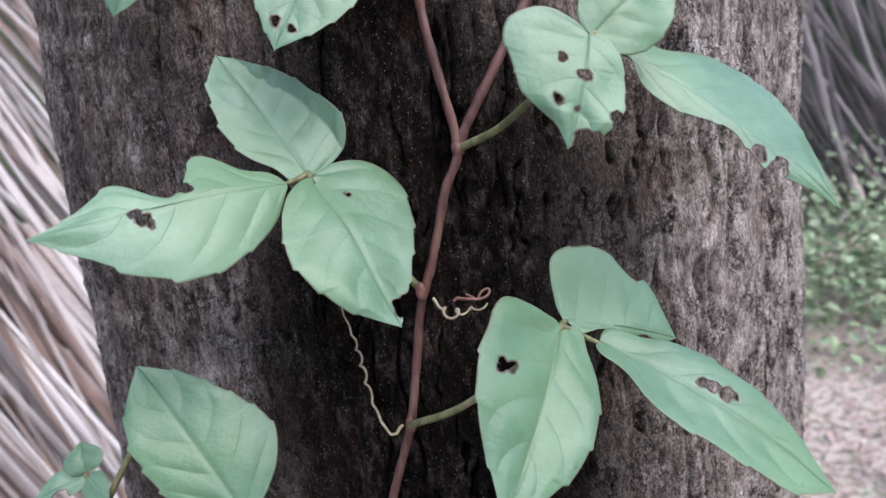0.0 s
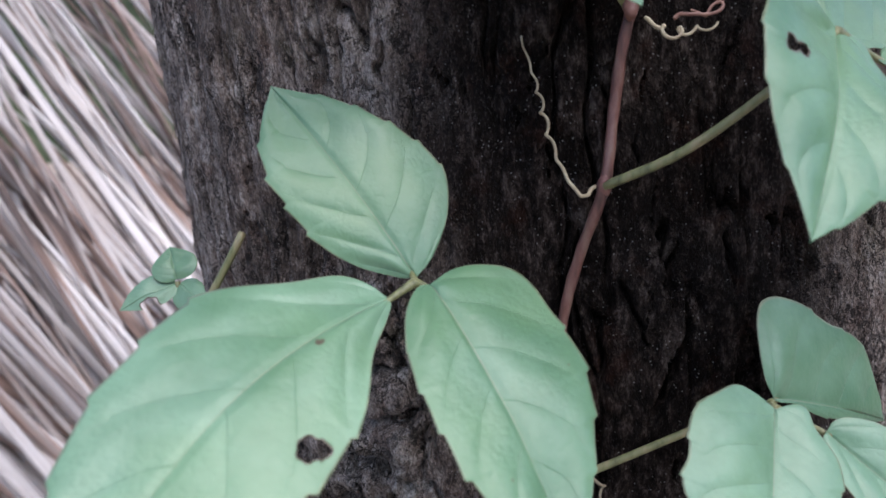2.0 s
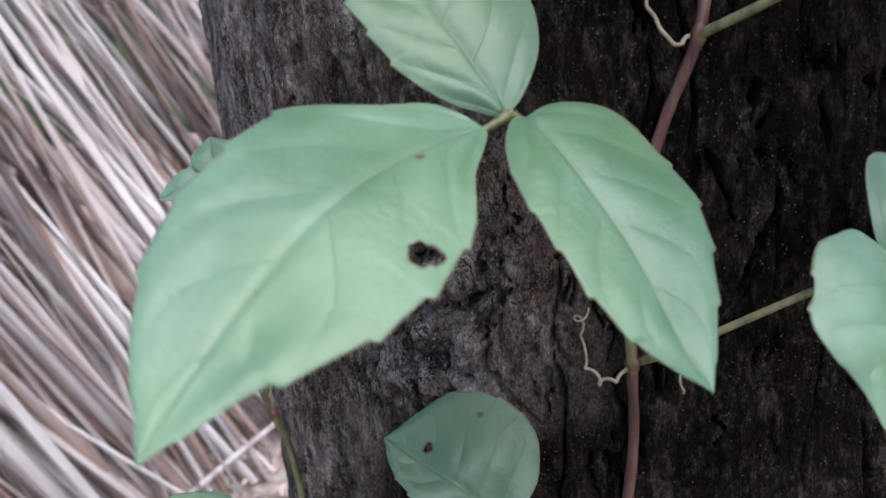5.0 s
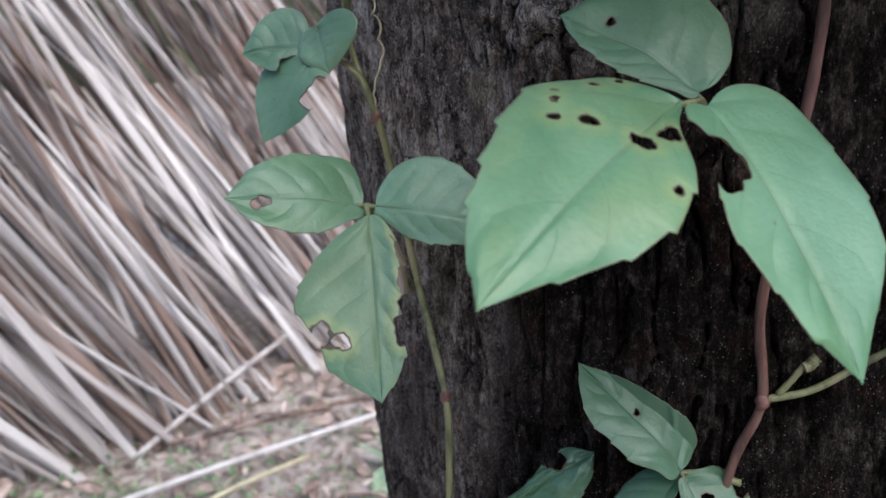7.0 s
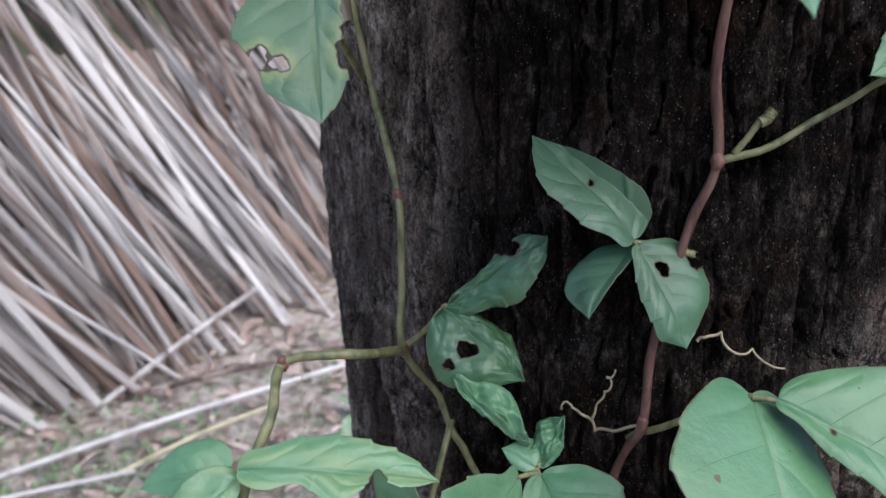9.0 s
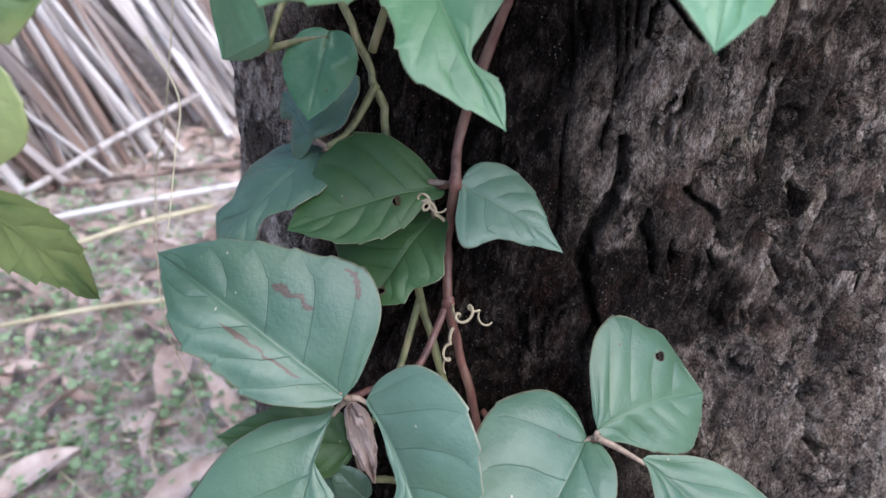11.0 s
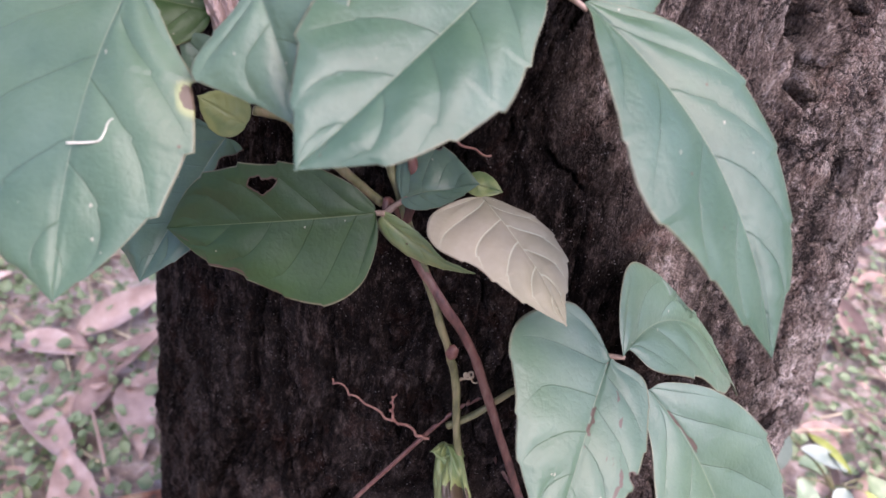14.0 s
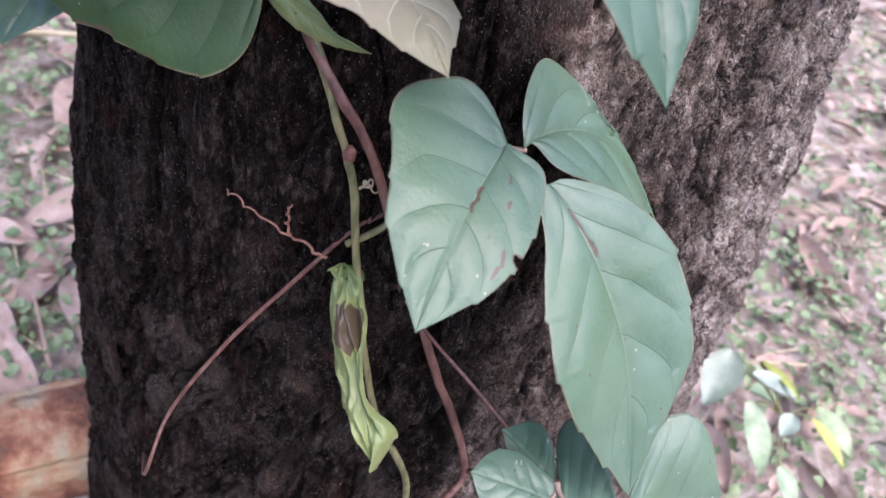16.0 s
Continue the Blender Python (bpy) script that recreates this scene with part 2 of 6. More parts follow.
def bark_material():
    m, t, b = material("bark")
    tc = coords(t)
    o = tc.outputs["Object"]
    stain = node(t, "Attribute", attribute_name="stain").outputs["Fac"]
    pale = node(t, "Attribute", attribute_name="pale").outputs["Fac"]
    fibre = noise_tex(t, o, 300, 7, 0.68, (1, 1, 0.42))
    mid = noise_tex(t, o, 95, 6, 0.65, (1, 1, 0.45))
    big = noise_tex(t, o, 24, 5, 0.6, (1, 1, 0.7))
    fine = noise_tex(t, o, 1300, 3, 0.7, (1, 1, 0.5))
    tone = maths(t, "MULTIPLY_ADD", fibre, 0.6, maths(t, "MULTIPLY", mid, 0.4))
    brown = ramp(t, tone, [(0.39, (0.045, 0.033, 0.027)), (0.465, (0.14, 0.106, 0.086)), (0.53, (0.245, 0.196, 0.163)), (0.61, (0.42, 0.365, 0.325))])
    grey = ramp(t, tone, [(0.38, (0.13, 0.10, 0.083)), (0.46, (0.36, 0.30, 0.258)), (0.53, (0.54, 0.472, 0.42)), (0.61, (0.74, 0.685, 0.63))])
    light = mix(t, ramp(t, maths(t, "MULTIPLY_ADD", maths(t, "ADD", mid, -0.5), 1.1, pale), [(0.2, (0, 0, 0)), (0.75, (1, 1, 1))]), brown, grey)
    # broad darker weathering, reddish rot and a little dull moss
    light = mix(t, maths(t, "MULTIPLY", ramp(t, big, [(0.44, (1, 1, 1)), (0.56, (0, 0, 0))]), maths(t, "MULTIPLY_ADD", pale, -0.4, 0.6)), light, (0.07, 0.055, 0.047))
    red = ramp(t, noise_tex(t, o, 48, 5, 0.65), [(0.54, (0, 0, 0)), (0.64, (1, 1, 1))])
    light = mix(t, maths(t, "MULTIPLY", red, 0.32), light, (0.14, 0.068, 0.05))
    moss = ramp(t, noise_tex(t, o, 30, 4, 0.6), [(0.58, (0, 0, 0)), (0.68, (1, 1, 1))])
    light = mix(t, maths(t, "MULTIPLY", moss, 0.3), light, (0.12, 0.115, 0.06))
    dark = ramp(t, tone, [(0.39, (0.0022, 0.0018, 0.0016)), (0.465, (0.0095, 0.0074, 0.0064)), (0.53, (0.029, 0.0215, 0.018)), (0.61, (0.092, 0.073, 0.062))])
    dark = mix(t, maths(t, "MULTIPLY", red, 0.5), dark, (0.034, 0.014, 0.009))
    col = mix(t, ramp(t, maths(t, "MULTIPLY_ADD", maths(t, "ADD", tone, -0.5), 2.2, stain), [(0.2, (0, 0, 0)), (0.75, (1, 1, 1))]), light, dark)
    # hairline cracks: broken upright lines, the shade inside them painted near black
    bend = node(t, "TexNoise", (("Vector", o), ("Scale", 70.0), ("Detail", 5.0), ("Roughness", 0.65)))
    bent = node(t, "VectorMath", ((0, bend.outputs["Color"]), (1, (0.030, 0.030, 0.012))), operation="MULTIPLY").outputs[0]
    bent = node(t, "VectorMath", ((0, o), (1, bent)), operation="ADD").outputs[0]
    bent = node(t, "Mapping", (("Vector", bent), ("Scale", (1.0, 1.0, 0.26)))).outputs[0]
    net = node(t, "TexVoronoi", (("Vector", bent), ("Scale", 75.0)), feature="DISTANCE_TO_EDGE").outputs[0]
    net2 = node(t, "TexVoronoi", (("Vector", bent), ("Scale", 190.0)), feature="DISTANCE_TO_EDGE").outputs[0]
    part_of = ramp(t, noise_tex(t, o, 42, 4, 0.6), [(0.43, (0, 0, 0)), (0.51, (1, 1, 1))])
    line = maths(t, "MULTIPLY", ramp(t, net, [(0.014, (1, 1, 1)), (0.055, (0, 0, 0))]), part_of)
    line2 = maths(t, "MULTIPLY", ramp(t, net2, [(0.02, (1, 1, 1)), (0.07, (0, 0, 0))]), maths(t, "MULTIPLY", part_of, 0.6))
    line = maths(t, "MAXIMUM", line, line2)
    col = mix(t, maths(t, "MULTIPLY", line, 0.85), col, (0.008, 0.006, 0.005))
    col = mix(t, 1.0, col, ramp(t, fine, [(0.36, (0.6, 0.6, 0.6)), (0.5, (1, 1, 1)), (0.64, (1.4, 1.4, 1.4))]), "MULTIPLY")
    # pale hairs and grit, dark pits
    clean = maths(t, "MULTIPLY_ADD", stain, -0.82, 1.0, clamp=True)
    grit = ramp(t, fine, [(0.57, (0, 0, 0)), (0.68, (1, 1, 1))])
    col = mix(t, maths(t, "MULTIPLY", maths(t, "MULTIPLY", grit, 0.28), clean), col, (0.50, 0.455, 0.42))
    pit = ramp(t, fine, [(0.34, (1, 1, 1)), (0.44, (0, 0, 0))])
    col = mix(t, maths(t, "MULTIPLY", pit, 0.5), col, (0.02, 0.016, 0.013))
    # scattered pinpoints of mould
    spot = node(t, "TexVoronoi", (("Vector", o), ("Scale", 480.0))).outputs["Distance"]
    spot = maths(t, "MULTIPLY", maths(t, "LESS_THAN", spot, 0.13), maths(t, "GREATER_THAN", noise_tex(t, o, 60, 3), 0.49))
    col = mix(t, maths(t, "MULTIPLY", spot, 0.45), col, (0.42, 0.41, 0.39))
    t.links.new(col, b.inputs["Base Color"])
    b.inputs["Roughness"].default_value = 0.82
    t.links.new(maths(t, "MULTIPLY_ADD", stain, -0.2, 0.23, clamp=True), b.inputs["Specular IOR Level"])
    h = maths(t, "ADD", maths(t, "MULTIPLY", fibre, 1.3), maths(t, "MULTIPLY_ADD", mid, 1.6, maths(t, "MULTIPLY_ADD", line, -0.6, maths(t, "MULTIPLY", fine, 0.22))))
    t.links.new(bump(t, h, 1.0, 0.0065), b.inputs["Normal"])
    return m


BARK = bark_material()


# ---------------------------------------------------------------- mesh helpers
def mesh_object(name, verts, faces, mat, parent=None, label="", smooth=True):
    """One mesh object; verts in world metres."""
    me = bpy.data.meshes.new(name)
    me.from_pydata([tuple(v) for v in verts], [], [tuple(f) for f in faces])
    if mat:
        me.materials.append(mat)
    if smooth:
        me.polygons.foreach_set("use_smooth", [True] * len(me.polygons))
    ob = new(name, me)
    if parent:
        adopt(ob, parent)
    if label:
        tagged(ob, label)
    return ob


def adopt(ob, parent):
    ob.parent = parent
    ob.matrix_parent_inverse = Matrix.Translation(-parent.location) if parent.parent is None else Matrix.Identity(4)


def thing(name, at, label, category, group="", kind=""):
    e = new(name)
    e.location = at
    e.empty_display_size = 0.05
    return tagged(e, label, category, group, kind)


def glide(points, steps):
    """Catmull-Rom through the points."""
    p = [np.array(q, float) for q in points]
    p = [2 * p[0] - p[1]] + p + [2 * p[-1] - p[-2]]
    out = []
    for i in range(1, len(p) - 2):
        for k in range(steps):
            s = k / steps
            out.append(0.5 * (2 * p[i] + (p[i + 1] - p[i - 1]) * s + (2 * p[i - 1] - 5 * p[i] + 4 * p[i + 1] - p[i + 2]) * s * s
                              + (3 * p[i] - p[i - 1] - 3 * p[i + 1] + p[i + 2]) * s ** 3))
    out.append(p[-2])
    return out


def tube(path, radii, sides=8, flat=1.0):
    """Verts and faces of a swept tube with closed ends."""
    path = [np.array(q, float) for q in path]
    n = len(path)
    verts, faces = [], []
    ref = np.array((0.13, -1.0, 0.21))
    for i, q in enumerate(path):
        d = path[min(i + 1, n - 1)] - path[max(i - 1, 0)]
        d /= np.linalg.norm(d) + 1e-12
        x = ref - d * (ref @ d)
        x /= np.linalg.norm(x) + 1e-12
        ref = x
        y = np.cross(d, x)
        r = radii[i] if hasattr(radii, "__len__") else radii
        for k in range(sides):
            a = 2 * math.pi * k / sides
            verts.append(q + r * (math.cos(a) * x * flat + math.sin(a) * y))
    for i in range(n - 1):
        for k in range(sides):
            a, b = i * sides + k, i * sides + (k + 1) % sides
            faces.append((a, b, b + sides, a + sides))
    faces.append(tuple(range(sides - 1, -1, -1)))
    faces.append(tuple(range((n - 1) * sides, n * sides)))
    return verts, faces


LATTICES = {}


def lattice(seed):
    if seed not in LATTICES:
        LATTICES[seed] = np.random.RandomState(seed).rand(256, 256)
    return LATTICES[seed]


def vnoise(x, y, seed):
    """Smooth noise 0..1 over arrays."""
    g = lattice(seed)
    xi, yi = np.floor(x).astype(int), np.floor(y).astype(int)
    fx, fy = x - xi, y - yi
    fx, fy = fx * fx * (3 - 2 * fx), fy * fy * (3 - 2 * fy)
    a, b = g[xi & 255, yi & 255], g[(xi + 1) & 255, yi & 255]
    c, d = g[xi & 255, (yi + 1) & 255], g[(xi + 1) & 255, (yi + 1) & 255]
    return (a * (1 - fx) + b * fx) * (1 - fy) + (c * (1 - fx) + d * fx) * fy


def fbm(x, y, seed, octaves=4, rough=0.5):
    out, amp, tot = 0, 1.0, 0.0
    for k in range(octaves):
        out = out + amp * vnoise(x * 2 ** k + 17.3 * k, y * 2 ** k + 5.1 * k, seed + k)
        tot += amp
        amp *= rough
    return out / tot


def smooth01(x, a, b):
    s = np.clip((x - a) / (b - a), 0, 1)
    return s * s * (3 - 2 * s)


# ---------------------------------------------------------------- ground
def ground_height(x, y):
    return 0.03 * (fbm(x * 1.3 + 40, y * 1.3 + 40, 3, 3) - 0.5) - 0.012 * np.clip(y - 0.6, 0, 6)


def build_ground():
    near = np.linspace(-3.5, 4.5, 161)
    xs = np.r_[[-300, -80, -25, -10, -6], near, [7, 12, 25, 80, 300]]
    ys = np.r_[[-300, -80, -20, -6], np.linspace(-2.5, 7, 171), [9, 13, 25, 80, 300]]
    gx, gy = np.meshgrid(xs, ys, indexing="ij")
    gz = ground_height(gx, gy) + 0.018 * (fbm(gx * 9 + 60, gy * 9 + 60, 21, 3) - 0.5)
    v = np.stack([gx, gy, gz], -1).reshape(-1, 3)
    ny = len(ys)
    f = [(i * ny + j, (i + 1) * ny + j, (i + 1) * ny + j + 1, i * ny + j + 1) for i in range(len(xs) - 1) for j in range(ny - 1)]
    tagged(mesh_object("ground", v, f, SOIL), "bare brown soil under leaf litter and small weeds", "ground", kind="structure")


build_ground()

# ---------------------------------------------------------------- tree trunk
KNOT_Z = np.array([-0.1, 0.0, 0.3, 0.5, 0.7, 0.9, 1.1, 1.3, 1.55])
KNOT_X = np.array([0.088, 0.084, 0.094, 0.098, 0.081, 0.080, 0.079, 0.076, 0.078])
KNOT_Y = np.array([0.43, 0.436, 0.439, 0.458, 0.493, 0.518, 0.538, 0.557, 0.577])
KNOT_R = np.array([0.275, 0.244, 0.223, 0.209, 0.200, 0.206, 0.214, 0.225, 0.231])


# single deep cracks: width and depth in mm, then points (round the bark, up) in m
CRACKS_LOW = [
    (6, 13, (-0.013, 0.773), (-0.012, 0.756), (-0.016, 0.746), (-0.019, 0.738), (-0.022, 0.725), (-0.017, 0.712), (-0.012, 0.701)),
    (7, 15, (0.088, 0.782), (0.080, 0.763), (0.077, 0.747), (0.078, 0.732)),
    (5, 12, (0.058, 0.756), (0.062, 0.742)),
    (6, 13, (0.133, 0.688), (0.117, 0.659), (0.105, 0.646), (0.092, 0.641)),
    (3.5, 9, (0.001, 0.747), (-0.001, 0.741), (0.004, 0.735), (0.005, 0.725)),
    (3, 8, (0.013, 0.755), (0.027, 0.747), (0.028, 0.742)),
    (3, 7, (0.011, 0.737), (0.013, 0.727)),
    (4, 9, (0.111, 0.581), (0.129, 0.561)),
    (4, 9, (-0.119, 0.525), (-0.129, 0.496), (-0.126, 0.47)),
    (3, 8, (-0.055, 0.51), (-0.043, 0.475)),
    (5, 10, (-0.07, 0.392), (-0.052, 0.385), (-0.035, 0.392), (-0.03, 0.41)),
]
# rotted holes: round the bark, up, half width, half height, in m
PITS = [(0.121, 0.525, 0.006, 0.009), (0.174, 0.561, 0.005, 0.010), (0.101, 0.678, 0.004, 0.009), (0.09, 0.657, 0.004, 0.012),
        (0.137, 0.487, 0.005, 0.006), (0.052, 0.676, 0.008, 0.004), (0.068, 0.562, 0.003, 0.008), (-0.05, 0.405, 0.008, 0.004)]
CRACKS_HIGH = [
    (2.5, 8, (0.024, 1.182), (0.024, 1.169)),
    (3, 8, (0.028, 1.174), (0.025, 1.162), (0.026, 1.153)),
    (2.5, 7, (0.044, 1.176), (0.046, 1.158)),
    (4, 9, (0.032, 1.146), (0.026, 1.131), (0.021, 1.119), (0.017, 1.112)),
    (3, 7, (-0.032, 1.137), (-0.029, 1.119)),
    (2, 6, (0.01, 1.162), (0.018, 1.14)),
    (2, 6, (0.064, 1.277), (0.063, 1.266)),
    (2.5, 6, (0.092, 1.273), (0.091, 1.265)),
    (2, 5, (0.09, 1.293), (0.092, 1.284)),
    (1.6, 4, (0.143, 1.279), (0.146, 1.27)),
    (2, 5, (0.05, 1.266), (0.049, 1.256)),
]


def all_cracks():
    """The placed cracks, and many short ones strewn over the bark."""
    rs = np.random.RandomState(404)
    out = [(w, d, list(pts)) for w, d, *pts in CRACKS_LOW + CRACKS_HIGH]
    for k in range(760):
        low = k % 4 == 0
        z0 = 0.36 + 0.54 * rs.rand() if low else 0.86 + 0.6 * rs.rand()
        s0 = -0.27 + 0.54 * rs.rand()
        long = (0.006 + 0.022 * rs.rand() ** 1.5) * (1.2 if low else 1.0)
        tilt = rs.randn() * (0.6 if low else 0.12)
        pts = [(s0 + tilt * q * long + 0.0012 * rs.randn(), z0 - q * long) for q in (-0.5, -0.2, 0.1, 0.5)]
        out.append((0.9 + (1.8 if low else 0.8) * rs.rand() ** 2, (5 + 5 * rs.rand()) if low else 3 + 4 * rs.rand(), pts))
    return out


def cut_cracks(th, zs):
    """Depth in metres of all cracks over the trunk's grid."""
    depth = np.zeros((len(th), len(zs)))
    s_ax = np.where(th > math.pi, th - 2 * math.pi, th) * 0.215
    for w, d, pts in all_cracks():
        w, d = w * 0.0010, d * 0.001
        lo_s, hi_s = min(p[0] for p in pts) - 2 * w, max(p[0] for p in pts) + 2 * w
        lo_z, hi_z = min(p[1] for p in pts) - 2 * w, max(p[1] for p in pts) + 2 * w
        i = np.nonzero((s_ax >= lo_s) & (s_ax <= hi_s) & (np.abs(s_ax) < 0.305))[0]
        j = np.nonzero((zs >= lo_z) & (zs <= hi_z))[0]
        if not len(i) or not len(j):
            continue
        S, Z = np.meshgrid(s_ax[i], zs[j], indexing="ij")
        S = S + 0.0022 * (vnoise(S * 400 + 40, Z * 300 + 40, 141) - 0.5)
        best = np.full(S.shape, 9.0)
        n = len(pts) - 1
        for q in range(n):
            a, b = np.array(pts[q]), np.array(pts[q + 1])
            ab = b - a
            k = np.clip(((S - a[0]) * ab[0] + (Z - a[1]) * ab[1]) / (ab @ ab + 1e-12), 0, 1)
            along = (q + k) / n
            half = 0.5 * w * (0.35 + 0.65 * np.sin(math.pi * (0.08 + 0.84 * along)))
            best = np.minimum(best, np.hypot(S - a[0] - k * ab[0], Z - a[1] - k * ab[1]) / half)
        cut = d * (1 - smooth01(best, 0.45, 1.25))
        depth[np.ix_(i, j)] = np.maximum(depth[np.ix_(i, j)], cut)
    return depth


def bark_relief(s, Z):
    """How far the bark stands out of the trunk's mean radius: thin upright cracks above, leaning plates and furrows at the foot."""
    wob = fbm(s * 45 + 9, Z * 30 + 9, 51, 3) - 0.5
    lump = fbm(s * 110 + 12, Z * 60 + 12, 97, 3)
    right = smooth01(s, 0.02, 0.10)
    plated = smooth01(-Z, -0.92, -0.74) * (0.38 + 0.62 * right)
    plated = np.maximum(plated, 0.85 * smooth01(-Z, -0.50, -0.42))
    burl = np.exp(-((s + 0.088) ** 2 / 0.0017 + (Z - 1.110) ** 2 / 0.0016))
    lean = s - 0.42 * (Z - 0.65)
    n1 = fbm(lean * 34 + 1.1 * wob + 12, Z * 7 + 1.0 * wob + 12, 91, 5, 0.55)
    furrow = np.exp(-((n1 - 0.5) / 0.03) ** 2) * smooth01(fbm(s * 20 + 70, Z * 17 + 70, 71, 2), 0.40, 0.54)
    n2 = fbm(lean * 100 + 1.5 * wob + 40, Z * 22 + 40, 191, 4, 0.55)
    rift = np.exp(-((n2 - 0.5) / 0.035) ** 2) * smooth01(fbm(s * 50 + 30, Z * 40 + 30, 73, 2), 0.42, 0.56)
    plate = np.sqrt(np.abs(2 * n1 - 1))
    low_part = 0.009 * (plate - 0.42) - 0.009 * furrow + 0.005 * (np.sqrt(np.abs(2 * n2 - 1)) - 0.42) - 0.0035 * rift + 0.0025 * (np.abs(2 * fbm(lean * 210 + 3, Z * 120 + 3, 195, 3, 0.6) - 1) - 0.25)
    n3 = fbm((s + 0.008 * wob) * 70 + 22, Z * 9 + 22, 93, 4, 0.55)
    split = np.exp(-((n3 - 0.5) / 0.02) ** 2) * smooth01(fbm(s * 40 + 50, Z * 28 + 50, 75, 2), 0.42, 0.54)
    high_part = 0.0035 * (np.sqrt(np.abs(2 * n3 - 1)) - 0.4) - 0.0055 * split + 0.0038 * (lump - 0.5)
    # knobbly burl: rounded lumps parted by wide clefts
    n4 = fbm(s * 62 + 1.5 * wob + 33, Z * 55 - 1.5 * wob + 33, 105, 4, 0.55)
    knob = 0.008 + 0.012 * (np.sqrt(np.abs(2 * n4 - 1)) - 0.4) - 0.007 * np.exp(-((n4 - 0.5) / 0.03) ** 2)
    low_part = low_part * (1 + 0.7 * right)
    out = (1 - plated) * high_part + plated * low_part + np.clip(1.25 * burl, 0, 1) * knob
    # two thick plates with free lower ends on the right flank
    for s0, z0, a, c in ((0.124, 0.667, 0.027, 0.052), (0.114, 0.768, 0.026, 0.048), (0.165, 0.60, 0.02, 0.05)):
        d = 1 - np.hypot((s - s0 - 0.35 * (Z - z0)) / a, (Z - z0) / c) + 0.5 * wob
        out = out + 0.008 * smooth01(d, 0.0, 0.14)
    for s0, z0, a, c in PITS:
        d = np.hypot((s - s0 - 0.3 * (Z - z0) + 0.006 * wob) / a, (Z - z0 + 0.006 * wob) / c)
        out = out - 0.014 * (1 - smooth01(d, 0.55, 1.15))
    return out + 0.010 * (fbm(s * 9 + 30, Z * 7 + 30, 41, 3) - 0.5)


def trunk_radius(a, Z):
    """Mean radius at an angle from the front and a height."""
    low = smooth01(-Z, -0.84, -0.72)
    return np.interp(Z, KNOT_Z, KNOT_R) + low * (0.010 * np.exp(-(a + 0.2) ** 2 / 0.15) - 0.010 * np.exp(-(a - 0.8) ** 2 / 0.1))


def build_trunk():
    th = np.r_[np.linspace(-1.42, 1.42, 760), np.linspace(1.42, 2 * math.pi - 1.42, 60)[1:-1]]
    zs = np.r_[np.linspace(-0.06, 0.28, 70)[:-1], np.linspace(0.28, 1.46, 900), np.linspace(1.46, 2.6, 40)[1:]]
    T, Z = np.meshgrid(th, zs, indexing="ij")
    cx, cy = (np.interp(Z, KNOT_Z, k) for k in (KNOT_X, KNOT_Y))
    Tf = np.where(T > math.pi, T - 2 * math.pi, T)
    s = Tf * 0.215
    fibres = 0.0011 * (fbm(s * 420 + 5, Z * 120 + 5, 99, 3, 0.7) - 0.5) + 0.0014 * (fbm(s * 230 + 5, Z * 170 + 5, 101, 3, 0.7) - 0.5)
    R = trunk_radius(Tf, Z) + bark_relief(s, Z) + fibres - cut_cracks(th, zs)
    x, y = cx + R * np.sin(Tf), cy - R * np.cos(Tf)
    n_t, n_z = T.shape
    co = np.stack([x, y, Z], -1).reshape(-1, 3).astype(np.float32)
    i, j = np.meshgrid(np.arange(n_t), np.arange(n_z - 1), indexing="ij")
    a, b = i * n_z + j, ((i + 1) % n_t) * n_z + j
    quads = np.stack([a, b, b + 1, a + 1], -1).reshape(-1, 4).astype(np.int32)
    me = bpy.data.meshes.new("trunk")
    me.vertices.add(len(co))
    me.vertices.foreach_set("co", co.ravel())
    me.loops.add(quads.size)
    me.loops.foreach_set("vertex_index", quads.ravel())
    me.polygons.add(len(quads))
    me.polygons.foreach_set("loop_start", np.arange(0, quads.size, 4, dtype=np.int32))
    me.polygons.foreach_set("use_smooth", np.ones(len(quads), bool))
    me.update(calc_edges=True)
    # black sooty stain that runs down the front and widens to the left near the foot
    lo = np.interp(Z, [0.35, 0.5, 0.65, 0.72, 0.8, 0.88, 0.98, 1.04, 1.075, 1.13, 1.2, 1.26, 1.33, 1.4], [-0.25, -0.25, -0.19, -0.11, -0.14, -0.145, -0.13, -0.11, -0.035, -0.04, -0.058, -0.05, -0.035, -0.03])
    hi = np.interp(Z, [0.35, 0.5, 0.65, 0.70, 0.78, 0.83, 0.9, 0.96, 1.02, 1.1, 1.2, 1.28, 1.34, 1.4], [0.03, 0.05, 0.015, -0.01, -0.03, -0.005, 0.045, 0.10, 0.13, 0.10, 0.08, 0.082, 0.045, 0.04])
    w = 0.05 * (fbm(s * 22 + 15, Z * 9 + 15, 111, 5, 0.65) - 0.5)
    soft = 0.018 + 0.02 * smooth01(Z, 0.9, 1.1)
    stain = smooth01(s + w, lo - soft, lo + soft) * (1 - smooth01(s + w, hi - soft, hi + soft))
    stain = stain * (0.72 + 0.45 * fbm(s * 60, Z * 40, 131, 4, 0.65))
    patch = smooth01(fbm(s * 34 + 77, Z * 28 + 77, 121, 5, 0.65), 0.55, 0.63) * smooth01(-Z, -0.98, -0.80) * (1 - 0.45 * smooth01(s, 0.05, 0.14))
    band = np.exp(-(((s - 0.005) / 0.05) ** 2 + ((Z - 0.712) / 0.024) ** 2)) + 0.5 * (fbm(s * 50 + 7, Z * 50 + 7, 201, 4, 0.65) - 0.5)
    stain = np.clip(np.maximum(np.maximum(stain, 0.6 * patch), 0.85 * smooth01(band, 0.3, 0.5)), 0, 1)
